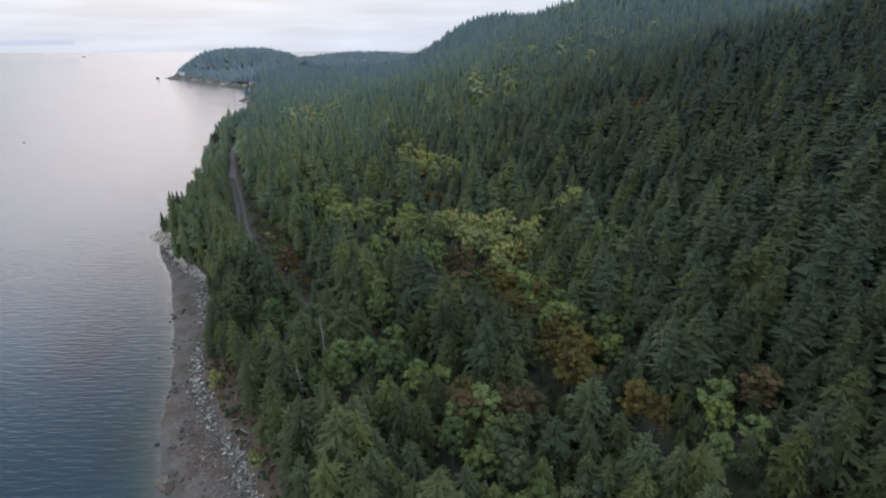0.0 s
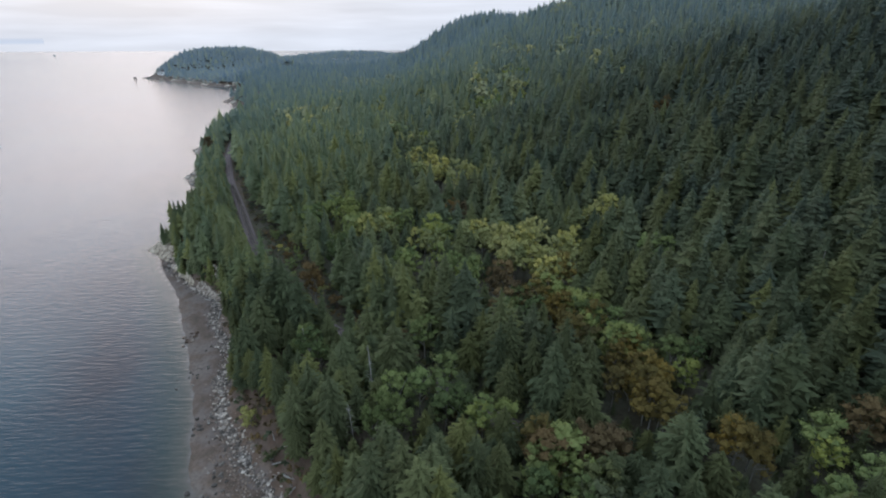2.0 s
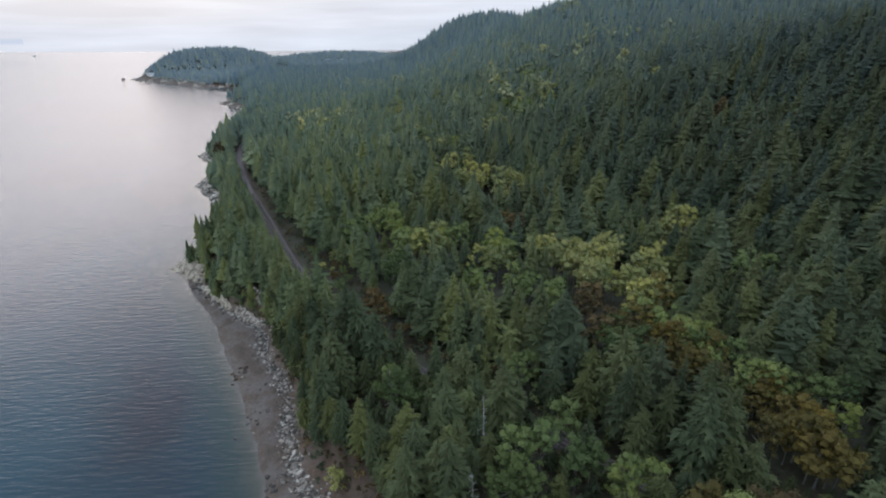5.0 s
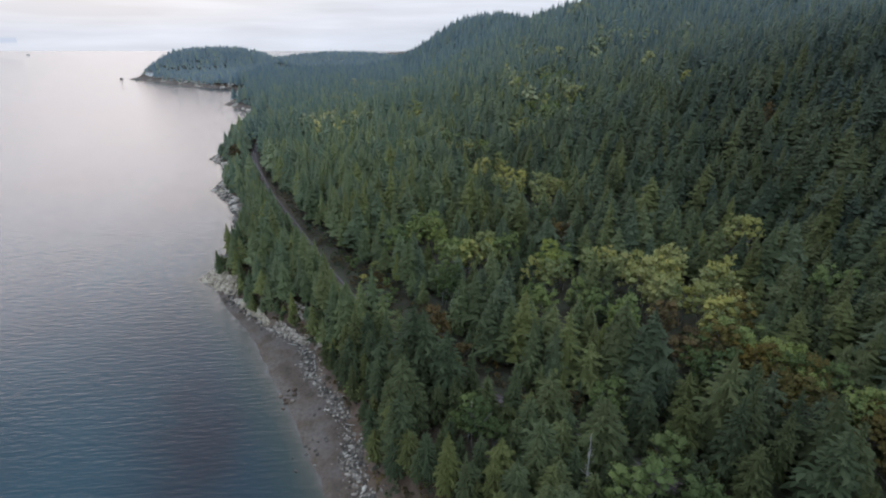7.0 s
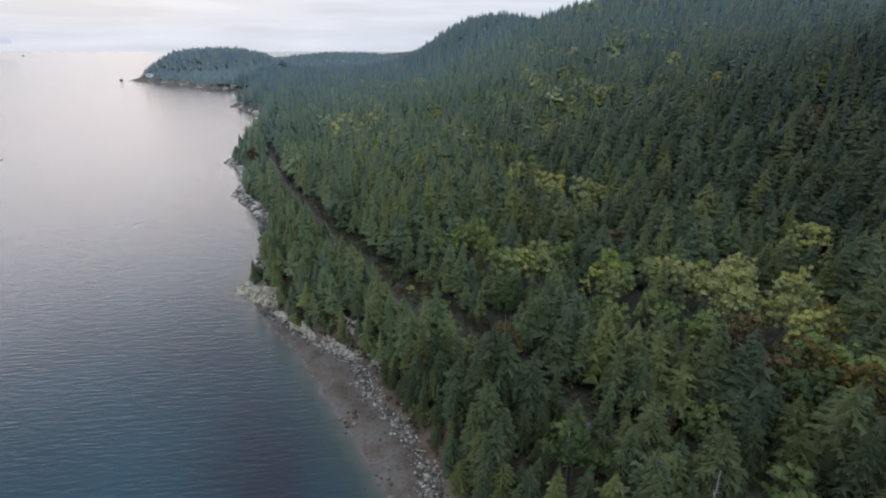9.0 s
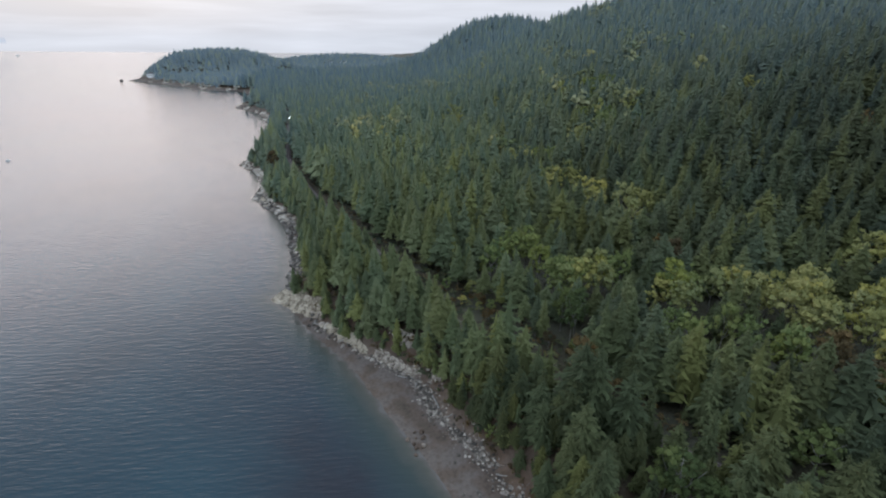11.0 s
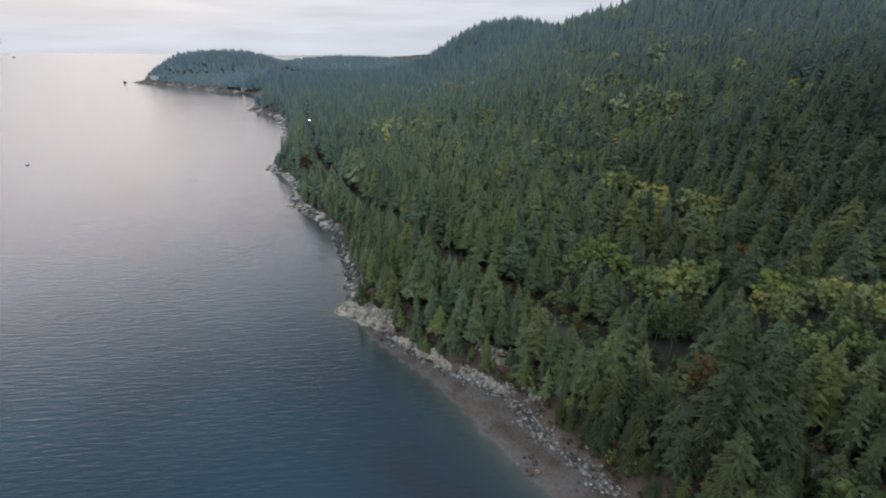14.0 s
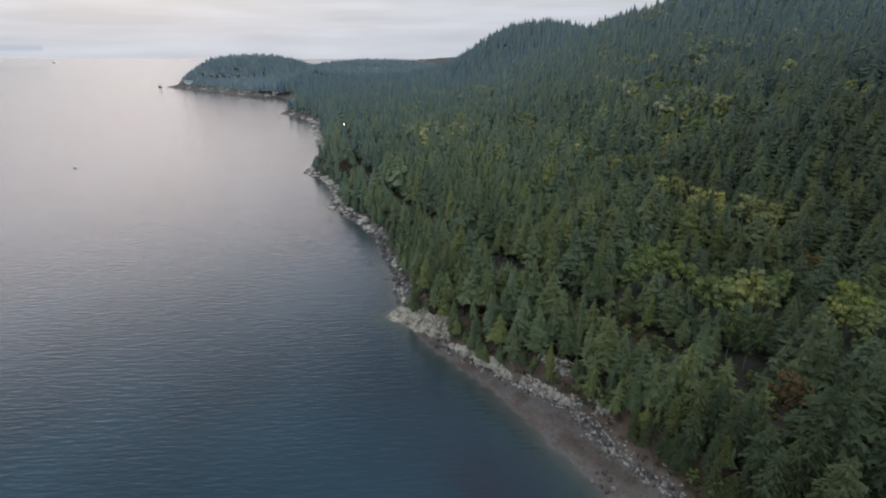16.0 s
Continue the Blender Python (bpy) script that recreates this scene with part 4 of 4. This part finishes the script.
for cx, cy, n, sp, lo, hi, mat, label in (
        (-124.5, 186.5, 14, 3.4, 0.3, 1.1, m_weedy, "brown and pale rock in a small pile on the beach"), (-80, 100, 10, 3.6, 0.5, 1.5, m_weedy, "brown rock lying on wet beach sand"),
        (-98, 140, 16, 6, 0.3, 0.9, m_rock_dark, "dark weedy rock on the tidal sand"), (-86, 118, 18, 6, 0.3, 1.0, m_rock_dark, "dark weedy rock on the tidal sand"),
        (-112, 163, 12, 6, 0.3, 0.8, m_rock_dark, "dark weedy rock on the tidal sand")):
    for i in range(n):
        boulder(stone_mesh[mat][i % 6], None, cx + rng.normal() * sp * 0.5, cy + rng.normal() * sp * 0.6, rng.uniform(lo, hi), label, "rocks on the beach", "beach_rock")


def outcrop(line, half, high, seed, broken=1.0, mat=None):
    """A long shelf of layered pale rock along a line of plan points: broken blocks stepping up from the water."""
    n, m = 30 * (len(line) - 1) + 1, 29
    px, py = np.array(line, float).T
    k = np.linspace(0, len(line) - 1, n)
    cx, cy = np.interp(k, np.arange(len(line)), px), np.interp(k, np.arange(len(line)), py)
    tx, ty = np.gradient(cx), np.gradient(cy)
    ln = np.hypot(tx, ty)
    nx, ny = -ty / ln, tx / ln
    if np.mean(inland(cx + nx, cy + ny) - inland(cx, cy)) < 0:
        nx, ny = -nx, -ny
    v = []
    for i in range(n):
        end = min(1.0, 6.0 * min(k[i], len(line) - 1 - k[i]) / (len(line) - 1)) ** 0.5
        wide = half * (0.55 + 0.45 * end) * (1 + 0.35 * noise.noise(Vector((k[i] * 1.7, seed, 0))))
        for j in range(m):
            u = -1 + 2 * j / (m - 1)
            jog = 0.3 * broken * noise.noise(Vector((cx[i] * 0.9, cy[i] * 0.9, u * 2 + seed)))
            x, y = cx[i] + nx[i] * (u * wide + jog), cy[i] + ny[i] * (u * wide + jog)
            rise = np.interp(u, (-1, -0.75, -0.3, 0.3, 0.8, 1), (-0.35, 0.1, 0.45, 0.8, 1.05, 0.3)) * end
            block = noise.cell(Vector((0.26 * (x + 0.6 * y), 0.42 * (y - 0.6 * x), seed))) - 0.5
            q = rise + broken * (0.3 * block * end + 0.26 * noise.noise(Vector((x * 0.35, y * 0.35, seed))))
            v.append((x, y, max(-0.3, ground_z(x, y)) + 0.1 + high * (0.5 * math.floor(q * 4) / 4 + 0.5 * q)))
    t = [f for i in range(n - 1) for j in range(m - 1) for f in ((i * m + j, i * m + j + 1, (i + 1) * m + j + 1), (i * m + j, (i + 1) * m + j + 1, (i + 1) * m + j))]
    tagged(new("rock_ledge", tri_mesh("rock_ledge", v, t, (mat or m_ledge,))), "broad pale layered rock ledge at the water's edge", "rock", "rock ledges")


# pale ledges at the point and along the head of the cove
for i, (line_, half, high) in enumerate((
        (((-190.5, 282.5), (-183.2, 278), (-176.2, 272), (-169.2, 265.5), (-162.5, 260)), 4.2, 3.0), (((-163.5, 254), (-156, 246.5), (-150, 240.5), (-142.5, 232)), 1.8, 1.8),
        (((-140.5, 231.5), (-135, 226.5), (-129, 221), (-122, 216)), 1.8, 1.8), (((-134, 233.5), (-127, 227.5), (-121, 222.5)), 1.9, 1.7), (((-120, 215), (-115.5, 210)), 1.6, 1.5),
        (((-184, 293), (-185, 300), (-186.5, 308)), 2.0, 1.4), (((-189, 330), (-192, 342)), 2.2, 1.6), (((-240, 440), (-233, 432)), 3.0, 1.8), (((-286, 560), (-282, 550)), 3.5, 2.0))):
    outcrop(line_, half, high, 3.7 * i, 0.22 if i == 0 else 0.75, m_slab if i in (0, 1, 5, 7) else m_ledge)
toe = [(-163, 252), (-150, 239), (-141, 230), (-129, 219.5), (-116, 208)]
for i in range(150):
    q = rng.uniform(0, len(toe) - 1.01)
    (ax, ay), (bx, by) = toe[int(q)], toe[int(q) + 1]
    x, y = ax + (bx - ax) * (q % 1) + rng.normal() * 1.2, ay + (by - ay) * (q % 1) + rng.normal() * 1.2
    boulder(stone_mesh[m_rock if rng.uniform() < 0.2 else m_mixed][i % 6], None, x, y, 0.25 + 0.7 * rng.uniform() ** 2, "pale angular rock broken from the ledge", "rocks below the ledges", "shore_rock", 0.2, 30, rng.uniform(1.0, 1.8))
for i in range(130):
    q = rng.uniform(252, 335)
    x, y = along(q + (26 if 266 < q < 290 else 0), rng.uniform(-0.5, 6.5))
    boulder(stone_mesh[m_rock if rng.uniform() < 0.4 else m_rock_dark][i % 6], None, x, y, rng.uniform(0.4, 1.5), "weathered pale rock on the rocky shore", "rocks along the shore", "shore_rock", 0.2, 30, rng.uniform(1.0, 1.8))
loose("shore_rocks", [(*along(rng.uniform(290, 470), rng.uniform(-2, 5)), rng.uniform(0.4, 1.7)) for i in range(420)], m_rock_dark, "dark broken rocks along the waterline")
loose("pale_shore_rocks", [(*along(rng.uniform(380, 680), rng.uniform(-1, 7)), rng.uniform(0.5, 2.4)) for i in range(380)], m_rock, "pale broken rocks along the waterline")
loose("far_shore_rocks", [(*along(rng.uniform(680, 1290), rng.uniform(-3, 12)), rng.uniform(1.0, 4.0)) for i in range(420)], m_rock, "pale rocks along the far shore", pebbles)
loose("headland_rocks", [(*along(rng.uniform(1310, 1640), rng.uniform(-3, 16)), rng.uniform(1.5, 4.5)) for i in range(420)], m_rock, "pale rocky shore of the headland", pebbles)
for x, y, size, st in ((-930, 1604, 6, 1.3), (-893, 1594, 2.5, 2.6), (-880, 1588, 2.0, 2.4), (-560, 1232, 4.0, 2.6), (-545, 1228, 3.2, 2.2), (-612, 1302, 3.0, 2.4), (-285, 556, 3.0, 1.5), (-424, 1010, 5, 1.8), (-240, 442, 3.2, 1.5)):
    boulder(slab_mesh[int(size * 5) % 4] if st > 1.4 else stone_mesh[m_rock_dark][0], None, x, y, size, "low dark rock islet awash in the sea", "islets", "rock_islet", 0.2, 3, st)


def drift_log(x, y, ln, r, turn):
    bm = bmesh.new()
    bmesh.ops.create_cone(bm, cap_ends=True, segments=9, radius1=r, radius2=r * 0.65, depth=ln)
    bmesh.ops.subdivide_edges(bm, edges=[e for e in bm.edges if abs(e.verts[0].co.z - e.verts[1].co.z) > 0.1], cuts=4)
    for v in bm.verts:
        v.co += Vector((1, 0.6, 0)) * 0.12 * math.sin(v.co.z * 0.9 + x) + Vector((noise.noise(v.co * 1.5), noise.noise(v.co * 1.7), 0)) * r * 0.4
    me = bpy.data.meshes.new("drift_log")
    bm.to_mesh(me)
    bm.free()
    me.materials.append(m_dead)
    ob = tagged(new("drift_log", me), "bleached driftwood log lying on the upper beach", "log", "driftwood")
    ob.matrix_world = pose(x, y, ground_z(x, y) + r * 0.9, 90, rng.uniform(-4, 4), turn)


for x, y, ln, r, a in ((-60, 103, 5.0, 0.28, 30), (-58, 101, 4.2, 0.22, 50), (-59, 106, 6.0, 0.3, 12), (-63, 113, 4.6, 0.3, 60), (-66, 117, 5.2, 0.25, 110), (-70, 124, 4.0, 0.2, 20), (-62, 108, 3.5, 0.2, 80),
                       (-88, 149, 4.0, 0.22, 35), (-101, 172, 4.5, 0.2, 70), (-118, 203, 6.5, 0.3, 15), (-128, 217, 5.5, 0.25, 75), (-113, 196, 4.0, 0.2, 120), (-61, 110, 3.2, 0.22, 150), (-57, 99, 3.6, 0.24, 5), (-64, 119, 3.0, 0.18, 95), (-90, 161, 3.2, 0.3, 10), (-91, 159, 2.6, 0.2, 70), (-124, 213, 4.4, 0.24, 160), (-131, 224, 3.6, 0.2, 40)):
    drift_log(x, y, ln, r, a)

# ---- railway ----
track = []
for (ax, ay), (bx, by) in zip(RAIL, RAIL[1:]):
    n = max(2, int(math.hypot(bx - ax, by - ay) / 2))
    track += [(ax + (bx - ax) * i / n, ay + (by - ay) * i / n) for i in range(n)]
track = np.array(track)
for k in range(30):  # ease the bends
    track[1:-1] = 0.25 * track[:-2] + 0.5 * track[1:-1] + 0.25 * track[2:]
tang = np.gradient(track, axis=0)
tang /= np.linalg.norm(tang, axis=1)[:, None]
side = np.stack([-tang[:, 1], tang[:, 0]], 1)
tz = rail_height(track[:, 1])


def ribbon(section):
    """A band along the line out of (offset, height) points across it."""
    n, k = len(track), len(section)
    v = np.concatenate([np.concatenate([track + side * o, (tz + h)[:, None]], 1)[:, None] for o, h in section], 1).reshape(-1, 3)
    t = [q for i in range(n - 1) for j in range(k - 1) for q in ((i * k + j, (i + 1) * k + j, (i + 1) * k + j + 1), (i * k + j, (i + 1) * k + j + 1, i * k + j + 1))]
    return v, t


line = tagged(new("railway_track"), "single railway track on grey ballast above the shore", "railway")
child("ballast", tri_mesh("ballast", *ribbon(((-3.1, -0.8), (-1.75, -0.05), (0, 0.0), (1.75, -0.05), (3.1, -0.8))), (m_ballast,)), line, "grey gravel ballast bed")
for o in (-0.75, 0.75):
    child("rail", tri_mesh("rail", *ribbon(((o - 0.05, 0.1), (o - 0.04, 0.30), (o + 0.04, 0.30), (o + 0.05, 0.1))), (m_rail,)), line, "rusty steel rail")
bm = bmesh.new()
box(bm, 2.6, 0.24, 0.2)
sleeper = bpy.data.meshes.new("sleeper")
bm.to_mesh(sleeper)
bm.free()
sleeper.materials.append(m_sleeper)
run = np.concatenate([[0], np.cumsum(np.linalg.norm(np.diff(track, axis=0), axis=1))])
first = float(np.interp(170, track[:, 1], run))
for i in range(300):
    q = first + 0.8 * i
    ob = child("sleeper", sleeper, line)
    sx_, sy_ = float(np.interp(q, run, track[:, 0])), float(np.interp(q, run, track[:, 1]))
    ob.matrix_local = pose(sx_, sy_, float(rail_height(sy_)) + 0.04, 0, 0, math.degrees(math.atan2(float(np.interp(q, run, tang[:, 1])), float(np.interp(q, run, tang[:, 0])))) - 90)

signal = tagged(new("railway_signal"), "railway signal mast with a bright white lamp", "signal")
signal.matrix_world = pose(-271.0, 715.0, float(rail_height(715.0)) - 0.5)
bm = bmesh.new()
bmesh.ops.create_cone(bm, cap_ends=True, segments=8, radius1=0.12, radius2=0.09, depth=9.4, matrix=pose(0, 0, 4.7))
part("mast", bm, m_steel, signal)
bm = bmesh.new()
part("signal_head", box(bm, 0.9, 0.4, 1.5, pose(0, 0, 9.6)), m_steel, signal)
bm = bmesh.new()
bmesh.ops.create_uvsphere(bm, u_segments=10, v_segments=6, radius=0.55, matrix=pose(0.1, -0.35, 9.8))
part("lamp", bm, m_lamp, signal, "lit white lamp")


# ---- house on the headland, boats ----
def house(x, y, sx_, sy_, sz, turn):
    h = tagged(new("house"), "white two-storey house with a grey roof among trees", "house")
    h.matrix_world = pose(x, y, ground_z(x, y), 0, 0, turn)
    bm = bmesh.new()
    part("wall", box(bm, sx_, sy_, sz + 3, pose(0, 0, (sz - 3) / 2)), m_white, h)
    bm = bmesh.new()
    a = [bm.verts.new(p) for p in ((-sx_ / 2 - 0.8, -sy_ / 2 - 0.8, sz + 0.02), (sx_ / 2 + 0.8, -sy_ / 2 - 0.8, sz + 0.02), (sx_ / 2 + 0.8, sy_ / 2 + 0.8, sz + 0.02), (-sx_ / 2 - 0.8, sy_ / 2 + 0.8, sz + 0.02), (-sx_ / 3, 0, sz + 2.2), (sx_ / 3, 0, sz + 2.2))]
    for f in ((0, 1, 5, 4), (1, 2, 5), (2, 3, 4, 5), (3, 0, 4), (3, 2, 1, 0)):
        bm.faces.new([a[i] for i in f])
    part("roof", bm, m_roof, h, "grey shingle roof")
    for k in range(2):
        for i in range(5):
            at = pose(-sx_ / 2 + sx_ * (i + 0.5) / 5, -sy_ / 2 - 0.03, 1.8 + 3.0 * k)
            bm = bmesh.new()
            window = part("window", box(bm, sx_ / 8, 0.12, 1.5, at), m_glass, h)
            bm = bmesh.new()
            for ox, oz, wx_, wz_ in ((0, 0.8, sx_ / 8 + 0.3, 0.14), (0, -0.8, sx_ / 8 + 0.3, 0.14), (-sx_ / 16 - 0.08, 0, 0.14, 1.5), (sx_ / 16 + 0.08, 0, 0.14, 1.5)):
                box(bm, wx_, 0.22, wz_, at @ pose(ox, 0, oz))
            part("frame", bm, m_white, window, "white window frame")
    bm = bmesh.new()
    part("chimney", box(bm, 0.9, 0.9, 2.0, pose(sx_ / 5, 0.4, sz + 2.2)), m_steel, h, "grey chimney")


house(-843, 1596, 24, 11, 7, -25)
house(-392, 1990, 16, 10, 6, 10)
house(-345, 1984, 22, 10, 5, -8)


def boat(x, y, ln, turn, label):
    b = tagged(new("boat"), label, "boat", "boats")
    b.matrix_world = pose(x, y, 0, 0, 0, turn)
    bm = bmesh.new()
    pts = [(-0.5, 0.16), (-0.5, -0.16), (0.15, -0.17), (0.5, 0), (0.15, 0.17)]
    lo, hi = [bm.verts.new((px * ln * 0.9, py * ln * 0.7, -0.3)) for px, py in pts], [bm.verts.new((px * ln, py * ln, 0.13 * ln)) for px, py in pts]
    for i in range(5):
        bm.faces.new((lo[i], lo[(i + 1) % 5], hi[(i + 1) % 5], hi[i]))
    bm.faces.new(hi)
    bm.faces.new(lo[::-1])
    part("hull", bm, m_white, b)
    bm = bmesh.new()
    part("cabin", box(bm, ln * 0.35, ln * 0.2, ln * 0.16, pose(-ln * 0.05, 0, ln * 0.2)), m_white, b)


boat(-518, 582, 4.2, 20, "small white boat resting on calm water")
boat(-2680, 3750, 24, 60, "distant white boat far out on the sea")
